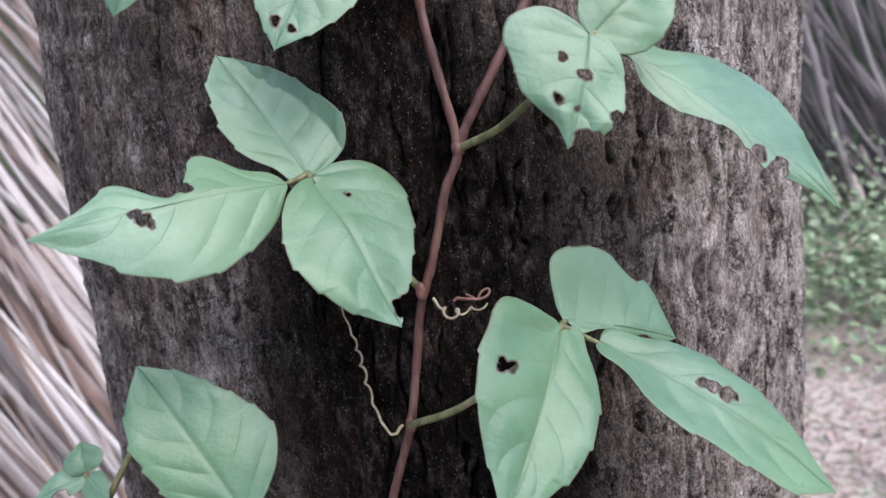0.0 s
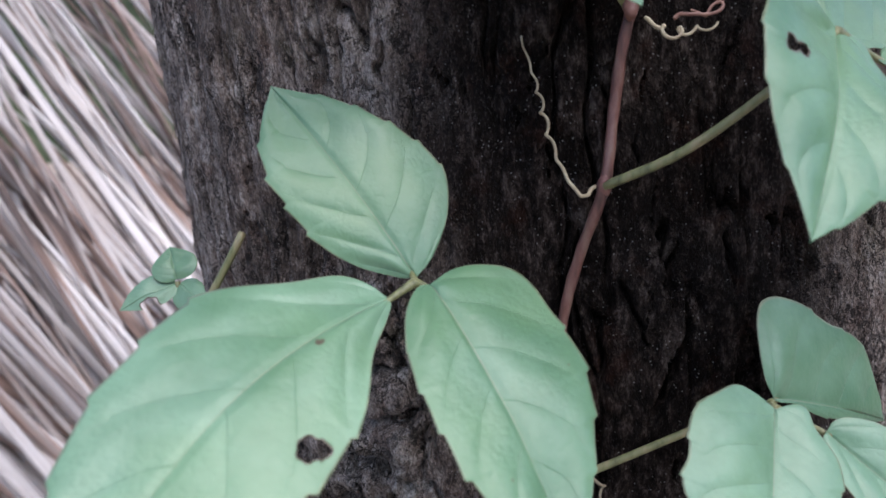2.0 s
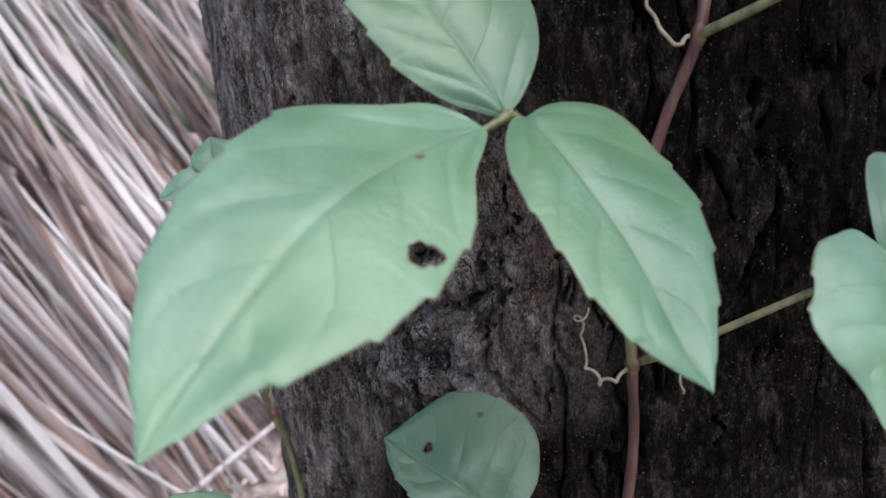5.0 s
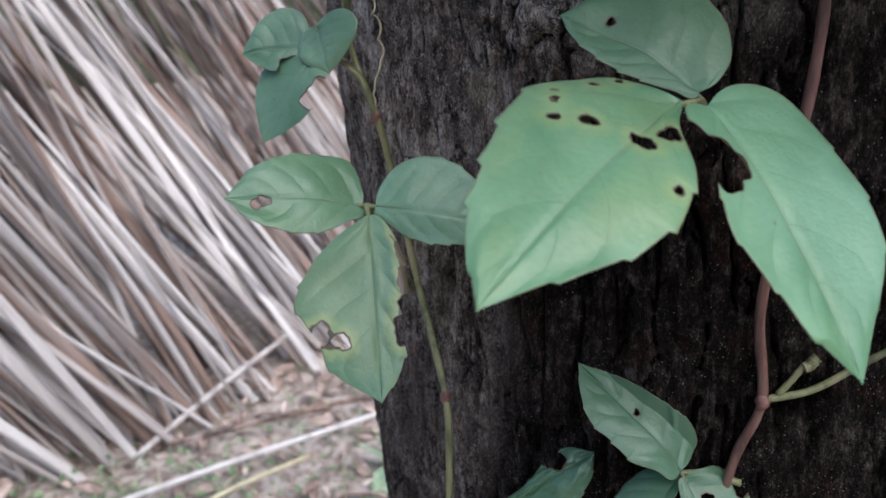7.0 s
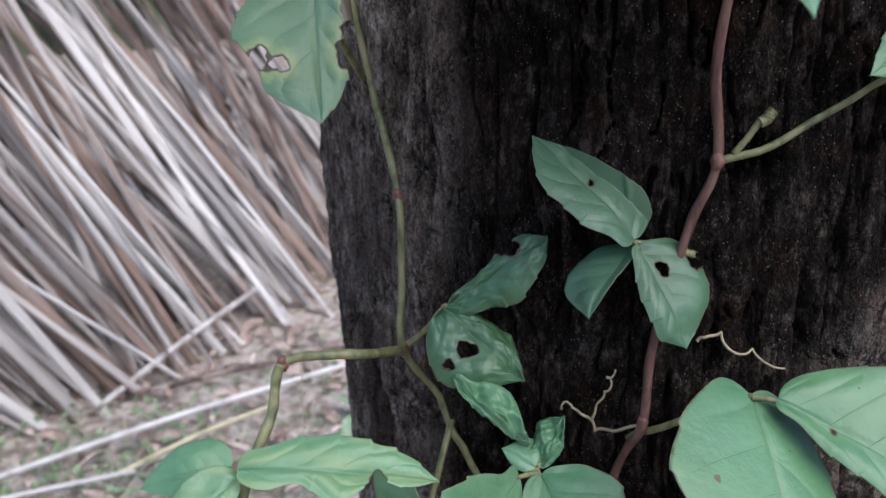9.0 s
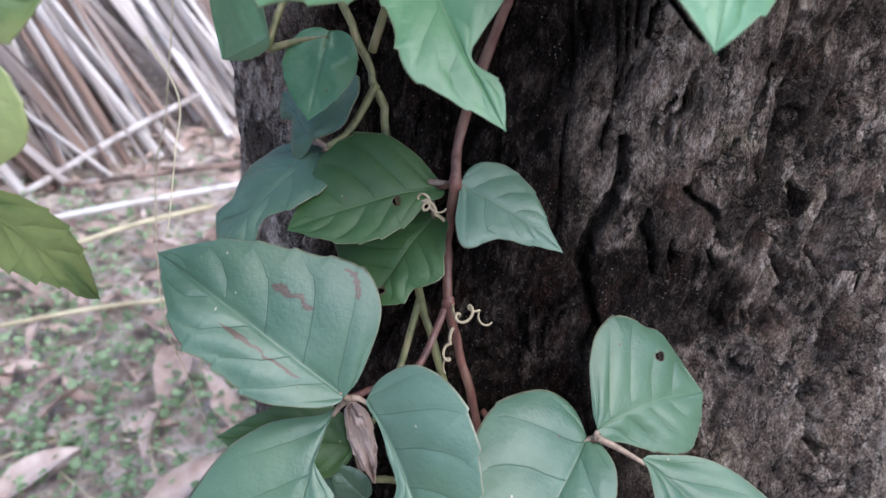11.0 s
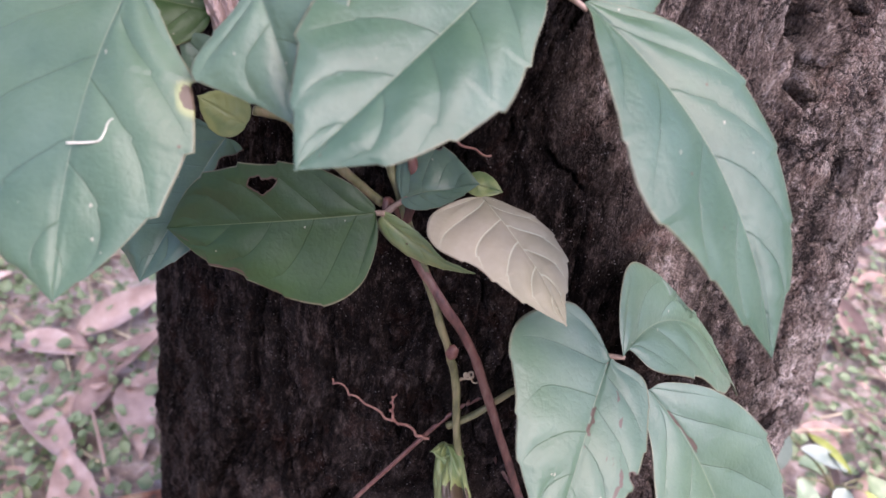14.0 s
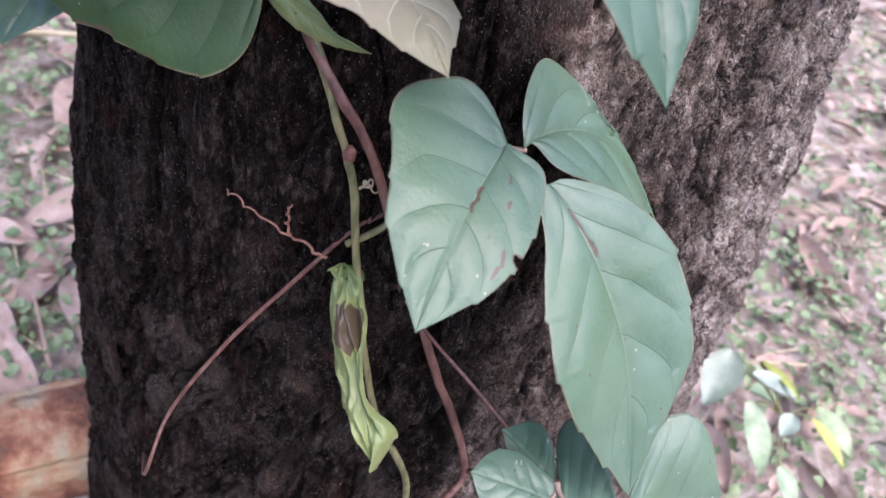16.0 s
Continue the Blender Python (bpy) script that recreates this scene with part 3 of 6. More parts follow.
    stain = stain * (1 - 0.3 * smooth01(-Z, -0.62, -0.42) * smooth01(fbm(s * 48 + 3, Z * 44 + 3, 211, 4, 0.6), 0.5, 0.6))
    # pale weathered bark: the right flank, and a tan patch where a flake came off
    pale = smooth01(s + w, 0.08 + 0.03 * smooth01(-Z, -1.0, -0.9), 0.15 + 0.04 * smooth01(-Z, -1.0, -0.9)) * (0.6 + 0.35 * smooth01(Z, 1.0, 1.15))
    flake = smooth01(s + 0.3 * w, -0.115, -0.105) * (1 - smooth01(s + 0.3 * w, -0.062, -0.05)) * smooth01(Z + 0.3 * w, 1.19, 1.205) * (1 - smooth01(Z + 0.3 * w, 1.25, 1.262))
    tan = smooth01(-s, 0.135, 0.15) * smooth01(Z, 0.66, 0.68) * (1 - smooth01(Z, 0.76, 0.79))
    knot = np.exp(-((s + 0.088) ** 2 / 0.002 + (Z - 1.110) ** 2 / 0.002))
    pale = np.clip(np.maximum.reduce([pale, 0.55 * flake, 0.8 * tan, 0.75 * knot, 0.08 + 0.06 * smooth01(Z, 1.0, 1.15), 0.5 * smooth01(-s - w, 0.13, 0.18) * smooth01(Z, 0.92, 1.0)]), 0, 1)
    for key, val in (("stain", stain), ("pale", pale)):
        at = me.attributes.new(key, "FLOAT", "POINT")
        at.data.foreach_set("value", val.reshape(-1).astype(np.float32))
    me.materials.append(BARK)
    tree = thing("tree", (0.088, 0.43, 0.0), "old tree trunk with furrowed grey-brown bark stained black", "tree")
    ob = new("trunk", me)
    adopt(ob, tree)
    return tree


tree = build_trunk()


def bark_plates():
    """Loose plates of bark that stand proud of the trunk's foot."""
    rs = np.random.RandomState(77)
    chunks = [(-0.094, 0.33), (-0.058, 0.398), (-0.077, 0.369), (-0.037, 0.433), (-0.14, 0.31), (-0.114, 0.368), (-0.02, 0.39), (0.01, 0.42), (-0.16, 0.36), (-0.05, 0.345)]
    for k in range(40):
        z = 0.34 + 0.5 * rs.rand()
        a = 0.25 + 1.15 * rs.rand() if k % 4 else -1.4 + 1.5 * rs.rand()
        if k >= 30:
            a, z = chunks[k - 30][0] / 0.215, chunks[k - 30][1]
        cx, cy, r = (float(np.interp(z, KNOT_Z, q)) for q in (KNOT_X, KNOT_Y, KNOT_R))
        out = np.array((math.sin(a), -math.cos(a), 0.0))
        across = np.array((math.cos(a), math.sin(a), 0.0))
        w, h, d = 0.004 + 0.008 * rs.rand(), 0.006 + 0.016 * rs.rand(), 0.002 + 0.003 * rs.rand()
        bm = bmesh.new()
        bmesh.ops.create_icosphere(bm, subdivisions=3, radius=1)
        lean = 0.35 * rs.randn()
        for v in bm.verts:
            q = np.array(v.co)
            n = noise.noise(Vector(q * 1.6) + Vector((k * 3.1, 0, 0))) * 0.5 + noise.noise(Vector(q * 5.0) + Vector((0, k * 1.7, 0))) * 0.35
            q = q * (1 + n)
            q[2] = np.sign(q[2]) * abs(q[2]) ** 0.8
            p = across * (q[0] * w + lean * q[2] * h * 0.4) + np.array((0, 0, q[2] * h)) + out * (q[1] * d)
            v.co = Vector(np.array((cx, cy, z)) + out * (r - 0.004 + 0.008 * (k >= 30)) + p)
        me = bpy.data.meshes.new("bark_plate")
        bm.to_mesh(me)
        bm.free()
        me.polygons.foreach_set("use_smooth", [True] * len(me.polygons))
        for key, val in (("stain", 0.25 * rs.rand() if a > 0.1 else 0.68 if k >= 30 else 0.8), ("pale", 0.45)):
            at = me.attributes.new(key, "FLOAT", "POINT")
            at.data.foreach_set("value", np.full(len(me.vertices), val, np.float32))
        me.materials.append(BARK)
        adopt(new("bark_plate", me), tree)


bark_plates()


# ---------------------------------------------------------------- vines
red_vine = thing("climbing_vine", (0.15, 0.19, 0.02), "climbing vine with reddish-brown stem and three-part green leaves on the trunk", "vine", "vines on the trunk")
green_vine = thing("climbing_vine", (0.13, 0.18, 0.02), "climbing vine with olive-green stem and worn green leaves on the trunk", "vine", "vines on the trunk")


def off_bark_all(co, gap):
    """Moves points out along the trunk's radius until they clear the bark."""
    co = np.array(co, float)
    cx, cy = (np.interp(co[..., 2], KNOT_Z, k) for k in (KNOT_X, KNOT_Y))
    dx, dy = co[..., 0] - cx, co[..., 1] - cy
    a = np.arctan2(dx, -dy)
    d = np.hypot(dx, dy)
    near = d < np.interp(co[..., 2], KNOT_Z, KNOT_R) + 0.03
    if near.any():
        r = trunk_radius(a[near], co[..., 2][near]) + np.maximum(0.0, bark_relief(a[near] * 0.215, co[..., 2][near])) + gap
        k = np.maximum(1.0, r / d[near])
        co[near, 0], co[near, 1] = cx[near] + dx[near] * k, cy[near] + dy[near] * k
    return co


def off_bark(p, gap):
    return off_bark_all(np.array(p, float)[None], gap)[0]


def vine_leaf(vine, points, r=0.0013):
    path = [off_bark(q, r + 0.001) for q in glide(points, 6)]
    v, f = tube(path, [r * (1.15 - 0.3 * i / len(path)) for i in range(len(path))], 8)
    hub[0] = np.array(path[-1])
    return mesh_object("leaf", v, f, STEM_GREEN if vine is green_vine or points[0][2] > 0.8 else STEM_RED, vine)


leaf_count = [0]
hub = [None]


STATIONS = np.array([0.0, 0.05, 0.16, 0.32, 0.5, 0.68, 0.84, 1.0])


def half_width(U, inner):
    """Half width along the midrib: a smooth line through the widths (mm) at the inner stations, rounded at the base."""
    x, y = np.sqrt(STATIONS), np.r_[0.0, inner, 0.0] * 0.001
    h, d = np.diff(x), np.zeros(8)
    rise = np.diff(y) / h
    d[1:-1] = (rise[1:] * h[:-1] + rise[:-1] * h[1:]) / (h[1:] + h[:-1])
    d[0], d[-1] = rise[0], rise[-1]
    q = np.sqrt(U)
    k = np.clip(np.searchsorted(x, q, side="right") - 1, 0, 6)
    s = (q - x[k]) / h[k]
    r = (y[k] * (1 + 2 * s) * (1 - s) ** 2 + h[k] * d[k] * s * (1 - s) ** 2 + y[k + 1] * s * s * (3 - 2 * s) + h[k] * d[k + 1] * s * s * (s - 1))
    return np.maximum(r, 0)


def leaflet(leaf, base, tip, normal, left, right, fold=0.0, bow=0.0, lobes=(0.35, 0.35), holes=(), bites=(), dark=0.0, yellow=0.0, pale=False, curl=0.1, arch=0.05, scars=(), rot=(), halo=0.0):
    """One leaflet blade: midrib from base to tip, half widths of both sides in mm, a fold along the midrib, basal lobes, holes and bitten margins (along, across, size)."""
    leaf_count[0] += 1
    rs = np.random.RandomState(leaf_count[0])
    base, tip, normal = (np.array(q, float) for q in (base, tip, normal))
    axis = tip - base
    length = np.linalg.norm(axis)
    axis /= length
    normal = normal - axis * (normal @ axis)
    normal /= np.linalg.norm(normal)
    side = np.cross(normal, axis)
    nu, nv = (120, 64) if holes or bites or scars or length > 0.05 else (80, 40)
    uu = np.r_[np.linspace(0, 0.05, 9)[:-1], np.linspace(0.05, 1, nu - 8)]
    vv = np.linspace(-1, 1, nv + 1)
    U, V = np.meshgrid(uu, vv, indexing="ij")
    teeth = 5.5 + 2.0 * rs.rand()
    out = {}
    for sgn, side_w in ((1, left), (-1, right)):
        w = half_width(U, side_w)
        ph = rs.rand()
        at = U * teeth + 0.35 * (vnoise(U * 3 + 5 * ph, U * 0 + 3.1, 31) - 0.5) + ph
        fr = at % 1.0
        tooth = (0.010 + 0.030 * vnoise(np.floor(at) + 0.5, U * 0 + 7.3 * ph, 29)) * (fr ** 2.6 - 0.28) * smooth01(U, 0.2, 0.36) * (1 - smooth01(U, 0.93, 1.0))
        out[sgn] = w + tooth * length * 0.6 * np.minimum(w / (0.12 * length), 1)
    half = np.where(V >= 0, out[1], out[-1])
    X = U * length - np.where(V >= 0, lobes[0], lobes[1]) * half * np.abs(V) ** 1.6 * (1 - U) ** 3
    Y = V * half
    # relief: arch, fold, curled rim, quilting between side veins
    phase = (U - 0.2 * np.abs(V) - 0.12 * np.abs(V) ** 2.2) * 5.0 + np.where(V >= 0, 0.0, 0.3)
    puff = 0.3 + 1.1 * vnoise(U * 4 + 17 * rs.rand(), V * 2 + 11 * rs.rand() + 20, 43)
    quilt = (0.0005 if base[2] > 0.8 else 0.0009) * puff * np.minimum(1.0, half / 0.011) * smooth01(1 - U, 0.0, 0.22) * min(1.0, length / 0.05) * (np.abs(np.cos(math.pi * (phase + 0.08))) ** 0.7 - 0.6) * smooth01(1 - np.abs(V), 0.0, 0.4) * smooth01(np.abs(V), 0.02, 0.25)
    soft = 0.0030 * np.minimum(1.0, half / 0.011) * (vnoise(U * 3 + 31 * rs.rand(), V * 1.6 + 30 + 9 * rs.rand(), 13) - 0.5)
    fold = 0.6 * fold
    Zn = (arch * length * 4 * U * (1 - U) + fold * np.abs(Y) * (1 - 0.25 * np.abs(V)) - curl * half * np.abs(V) ** 3 * (0.7 + 0.5 * vnoise(U * 3 + 3, V * 0 + 5, 17))
          + quilt + soft - 0.0004 * (1 - smooth01(np.abs(V), 0.0, 0.09)))
    if curl > 0.4:
        Zn = Zn + curl * 0.012 * (fbm(U * 4 + 9 * rs.rand(), V * 2 + 40, 19, 3) - 0.5)
    hurt = np.zeros_like(U)
    fade = yellow * smooth01(fbm(U * 3 + 7 * rs.rand(), V * 2 + 50, 23, 3), 0.35, 0.7)
    if scars:
        for u0, v0, ang, run in scars:
            d = np.abs((V - v0) - ang * (U - u0) * 1.6 - 0.06 * (vnoise(U * 25 + 9, V * 0 + 3, 37) - 0.5))
            thick = 0.02 + 0.065 * vnoise(U * 12 + 2, V * 0 + 8, 39)
            hurt = np.maximum(hurt, 1 - smooth01(d + 0.05 * smooth01(np.abs(U - u0), 0.6 * run, run), 0.5 * thick, thick))
    Y = Y + bow * length * 4 * U * (1 - U)
    dead = np.zeros(U.shape, bool)
    for u0, v0, size, is_bite in [(*h, False) for h in holes] + [(*q, True) for q in bites]:
        sgn = 1 if v0 >= 0 else -1
        hw = np.interp(u0, uu, out[sgn][:, 0])
        cx0, cy0, r = u0 * length, v0 * hw + bow * length * 4 * u0 * (1 - u0), size * length
        dx, dy = X - cx0, Y - cy0
        ang = np.arctan2(dy, dx)
        rr = r * (1 + 0.18 * np.sin(2 * ang + 6 * rs.rand()) + 0.12 * np.sin(3 * ang + 6 * rs.rand()) + 0.07 * np.sin(7 * ang + 6 * rs.rand()))
        dist = np.hypot(dx, dy)
        inside = dist < rr
        hurt = np.maximum(hurt, (1 - smooth01(dist - rr, 0.0, 0.0006 + 0.0008 * rs.rand())))
        fade = np.maximum(fade, halo * (1 - smooth01(dist - rr, 0.0005, 0.006)))
        dead |= inside
        # verts inside slide out to the rim
        k = np.where(inside, rr / np.maximum(dist, 1e-6), 1.0)
        X, Y = np.where(inside, cx0 + dx * k, X), np.where(inside, cy0 + dy * k, Y)
    # rotten patches with ragged borders
    for u0, v0, along, across in rot:
        d = np.hypot((U - u0) / along, (V - v0) / across) + 0.9 * (fbm(U * 14 + 5, V * 7 + 60, 27, 3) - 0.5)
        hurt = np.maximum(hurt, 1 - smooth01(d, 0.8, 1.0))
        fade = np.maximum(fade, 0.8 * (1 - smooth01(d, 1.0, 1.5)))
    co = base + X[..., None] * axis + Y[..., None] * side + Zn[..., None] * normal
    co = off_bark_all(co, 0.0012)
    idx = -np.ones(U.size, int)
    m = nv + 1
    faces = []
    bad = dead.ravel()
    for i in range(nu - 1):
        for j in range(nv):
            q = (i * m + j, (i + 1) * m + j, (i + 1) * m + j + 1, i * m + j + 1)
            if not (bad[q[0]] and bad[q[1]] and bad[q[2]] and bad[q[3]]):
                faces.append(q)
    used = np.unique(np.array(faces).ravel())
    idx[used] = np.arange(len(used))
    faces = [tuple(idx[k] for k in q) for q in faces]
    if pale:
        mat = LEAF_PALE
    elif yellow > 0.55:
        mat = LEAF_YELLOW
    else:
        # heights 0.876 to 0.93: overhung leaves, their shade put into the colour
        mat = LEAF_DEEP_AND_SHADED if dark else LEAF_MID_AND_SHADED if 0.876 < base[2] < 0.93 or 1.0585 < base[2] < 1.06 else LEAF_SOFT if base[2] > 1.09 or (base[2] > 1.0 and base[0] < -0.07) else LEAF_YOUNG if base[2] > 0.8 else LEAF_OLD
    look_of = ("pale cream underside of a leaflet" if pale else "yellow-green leaflet" if yellow > 0.55 else "dark green leaflet with shade in its colour and insect marks" if dark
               else "green leaflet with insect-eaten holes" if holes or bites else "")
    ob = mesh_object("leaflet", co.reshape(-1, 3)[used], faces, mat, leaf, look_of)
    me = ob.data
    uv = me.uv_layers.new(name="UVMap")
    li = np.zeros(len(me.loops), np.int32)
    me.loops.foreach_get("vertex_index", li)
    uvs = np.stack([U.ravel()[used], V.ravel()[used] * 0.5 + 0.5], -1)[li].astype(np.float32)
    uv.data.foreach_set("uv", uvs.ravel())
    at = me.attributes.new("hurt", "FLOAT", "POINT")
    at.data.foreach_set("value", hurt.ravel()[used].astype(np.float32))
    at = me.attributes.new("fade", "FLOAT", "POINT")
    at.data.foreach_set("value", fade.ravel()[used].astype(np.float32))
    th = ob.modifiers.new("thickness", "SOLIDIFY")
    th.thickness, th.offset = 0.0003, -1
    # the stalk of the leaflet, running a little way into the midrib
    gap = float(np.linalg.norm(base - hub[0]))
    if 0.0015 < gap < 0.024:
        run = glide([hub[0], (hub[0] + base) / 2 - 0.0006 * normal, base + axis * 0.002 - 0.0005 * normal], 6)
        v, f = tube(run, [0.0014 * (1 - 0.5 * i / len(run)) for i in range(len(run))], 7)
        mesh_object("leaflet_stalk", v, f, STEM_GREEN if base[2] > 0.8 else STEM_TAN, leaf)
    return ob


def stem(vine, points, radius, mat, name="stem"):
    path = [off_bark(q, radius + 0.001 + 0.002 * (q[2] < 0.85)) for q in glide(points, 8)]
    k = np.arange(len(path))
    rad = radius * (1 + 0.06 * np.sin(k * 1.7) + 0.04 * np.sin(k * 0.61))
    v, f = tube(path, rad, 10)
    return mesh_object(name, v, f, mat, vine)


def stem_node(vine, at, r=0.0026):
    at = off_bark(np.array(at), 0.0035 + 0.002 * (at[2] < 0.85))
    bm = bmesh.new()
    bmesh.ops.create_icosphere(bm, subdivisions=2, radius=r, matrix=Matrix.Translation(at) @ Matrix.Diagonal((0.9, 0.9, 1.4, 1)))
    for q in bm.verts:
        q.co += Vector(noise.noise_vector(q.co * 500)) * r * 0.35
    me = bpy.data.meshes.new("stem_node")
    bm.to_mesh(me)
    bm.free()
    me.polygons.foreach_set("use_smooth", [True] * len(me.polygons))
    me.materials.append(NODE_RED)
    adopt(new("stem_node", me), vine)


def tendril(vine, points, turns=5, coil=0.003, mat=None, r=0.0006):
    """A curled tendril: a coil that tightens along a guide line."""
    path = [off_bark(q, 0.003 + coil * 0.5) for q in glide(points, 24)]
    n = len(path)
    out = []
    for i, q in enumerate(path):
        s = i / (n - 1)
        a = 2 * math.pi * turns * s
        c = coil * (0.25 + 0.75 * s) * (0.7 + 0.5 * math.sin(9 * s + turns))
        out.append(q + c * np.array((math.cos(a), 0.5 * math.sin(a), math.sin(a))))
    v, f = tube(out, [r * (1.1 - 0.5 * i / n) for i in range(n)], 6)
    mesh_object("tendril", v, f, mat or TENDRIL, vine)


stem(red_vine, [(0.101, 0.333, 1.360), (0.102, 0.332, 1.344), (0.106, 0.332, 1.322), (0.110, 0.331, 1.298), (0.104, 0.330, 1.283), (0.097, 0.327, 1.258), (0.091, 0.326, 1.241), (0.087, 0.325, 1.219), (0.083, 0.319, 1.196), (0.075, 0.323, 1.173), (0.069, 0.322, 1.152), (0.064, 0.322, 1.118), (0.064, 0.316, 1.095), (0.064, 0.318, 1.056), (0.054, 0.315, 0.984), (0.057, 0.318, 0.945), (0.048, 0.312, 0.919), (0.038, 0.310, 0.873), (0.034, 0.300, 0.845), (0.027, 0.307, 0.821), (0.013, 0.301, 0.771), (0.012, 0.286, 0.756), (0.011, 0.295, 0.730), (0.013, 0.285, 0.707), (0.019, 0.286, 0.684), (0.025, 0.281, 0.668), (0.034, 0.272, 0.636), (0.045, 0.263, 0.606), (0.045, 0.259, 0.583), (0.068, 0.249, 0.552), (0.080, 0.243, 0.529), (0.106, 0.233, 0.466), (0.135, 0.227, 0.391), (0.120, 0.200, 0.360), (0.140, 0.180, 0.150), (0.150, 0.185, 0.000)], 0.0018, STEM_RED)
stem(red_vine, [(0.110, 0.331, 1.298), (0.115, 0.332, 1.308), (0.127, 0.336, 1.328), (0.139, 0.340, 1.348), (0.146, 0.343, 1.362)], 0.0019, STEM_RED)
stem(green_vine, [(-0.056, 0.368, 1.176), (-0.083, 0.366, 1.131), (-0.100, 0.401, 1.077), (-0.088, 0.386, 1.041), (-0.085, 0.392, 1.018), (-0.074, 0.378, 0.964), (-0.062, 0.352, 0.923), (-0.062, 0.346, 0.885), (-0.062, 0.338, 0.857), (-0.045, 0.343, 0.825), (-0.021, 0.321, 0.782), (-0.014, 0.314, 0.767), (0.002, 0.297, 0.702), (0.009, 0.290, 0.683), (0.030, 0.270, 0.624), (0.037, 0.265, 0.606), (0.056, 0.252, 0.563), (0.068, 0.244, 0.532), (0.073, 0.238, 0.502), (0.088, 0.226, 0.432), (0.110, 0.220, 0.381), (0.105, 0.200, 0.330), (0.130, 0.175, 0.100), (0.130, 0.180, 0.000)], 0.0016, STEM_GREEN)
stem(green_vine, [(-0.062, 0.338, 0.857), (-0.070, 0.306, 0.873), (-0.084, 0.298, 0.877), (-0.102, 0.295, 0.875), (-0.101, 0.273, 0.867), (-0.107, 0.260, 0.853), (-0.111, 0.248, 0.835), (-0.119, 0.240, 0.828), (-0.126, 0.232, 0.824)], 0.0019, STEM_GREEN)
for spot in [(0.110, 0.331, 1.298), (0.092, 0.323, 1.247), (0.083, 0.319, 1.196), (0.064, 0.316, 1.095), (0.057, 0.318, 0.945), (0.034, 0.300, 0.845), (0.012, 0.286, 0.756), (0.013, 0.285, 0.707), (0.067, 0.256, 0.543)]:
    stem_node(red_vine, spot)
for spot in [(-0.088, 0.386, 1.041), (-0.062, 0.352, 0.923), (-0.062, 0.338, 0.857), (-0.102, 0.295, 0.875), (-0.111, 0.247, 0.834)]:
    stem_node(green_vine, spot)
tendril(red_vine, [(0.096, 0.323, 1.244), (0.101, 0.318, 1.240), (0.107, 0.319, 1.239), (0.114, 0.322, 1.241)], 4, 0.0025, TENDRIL)
tendril(red_vine, [(0.103, 0.321, 1.243), (0.110, 0.320, 1.244), (0.117, 0.321, 1.244), (0.108, 0.322, 1.245)], 2, 0.003, TENDRIL_RED)
tendril(red_vine, [(0.080, 0.318, 1.196), (0.076, 0.315, 1.194), (0.071, 0.318, 1.201), (0.067, 0.323, 1.212), (0.065, 0.325, 1.222), (0.063, 0.327, 1.231), (0.060, 0.330, 1.242)], 9, 0.0011, TENDRIL)
tendril(red_vine, [(0.063, 0.315, 1.095), (0.056, 0.311, 1.092), (0.050, 0.313, 1.096), (0.049, 0.324, 1.106), (0.050, 0.332, 1.114)], 5, 0.0022, TENDRIL)
tendril(red_vine, [(0.072, 0.317, 1.098), (0.077, 0.315, 1.097), (0.080, 0.314, 1.092), (0.079, 0.312, 1.087)], 2, 0.0018, TENDRIL)
tendril(green_vine, [(-0.088, 0.385, 1.041), (-0.088, 0.387, 1.053), (-0.084, 0.393, 1.067), (-0.085, 0.399, 1.086), (-0.086, 0.402, 1.093)], 8, 0.0016, TENDRIL)
tendril(red_vine, [(0.056, 0.330, 0.877), (0.062, 0.329, 0.880), (0.072, 0.329, 0.874), (0.084, 0.332, 0.867)], 3, 0.003, TENDRIL)
tendril(red_vine, [(0.034, 0.299, 0.845), (0.019, 0.311, 0.835), (0.020, 0.319, 0.844), (0.026, 0.326, 0.853), (0.030, 0.334, 0.863)], 6, 0.0012, TENDRIL)
tendril(red_vine, [(0.018, 0.316, 0.839), (0.010, 0.320, 0.844), (0.005, 0.319, 0.841)], 2, 0.0012, TENDRIL)
tendril(red_vine, [(0.009, 0.283, 0.743), (0.004, 0.283, 0.748), (0.001, 0.285, 0.750), (0.007, 0.283, 0.748)], 4, 0.003, TENDRIL)
tendril(red_vine, [(0.014, 0.284, 0.707), (0.017, 0.264, 0.716), (0.022, 0.266, 0.719), (0.026, 0.266, 0.714)], 4, 0.0028, TENDRIL)
tendril(red_vine, [(0.015, 0.270, 0.707), (0.014, 0.264, 0.701), (0.013, 0.263, 0.692)], 3, 0.002, TENDRIL)
tendril(red_vine, [(0.064, 0.253, 0.499), (0.051, 0.259, 0.504), (0.037, 0.262, 0.507), (0.023, 0.265, 0.511)], 6, 0.001, TENDRIL_RED)
tendril(red_vine, [(0.051, 0.258, 0.504), (0.050, 0.263, 0.511), (0.051, 0.267, 0.517)], 4, 0.0012, TENDRIL_RED)
tendril(red_vine, [(0.042, 0.278, 0.618), (0.051, 0.278, 0.622), (0.061, 0.276, 0.620), (0.069, 0.274, 0.618)], 4, 0.001, TENDRIL_RED)
tendril(green_vine, [(0.072, 0.260, 0.530), (0.075, 0.259, 0.533), (0.077, 0.258, 0.531)], 4, 0.002, TENDRIL)
stem(red_vine, [(0.063, 0.327, 0.947), (0.067, 0.326, 0.953), (0.070, 0.325, 0.958), (0.073, 0.325, 0.961)], 0.0012, STEM_GREEN)
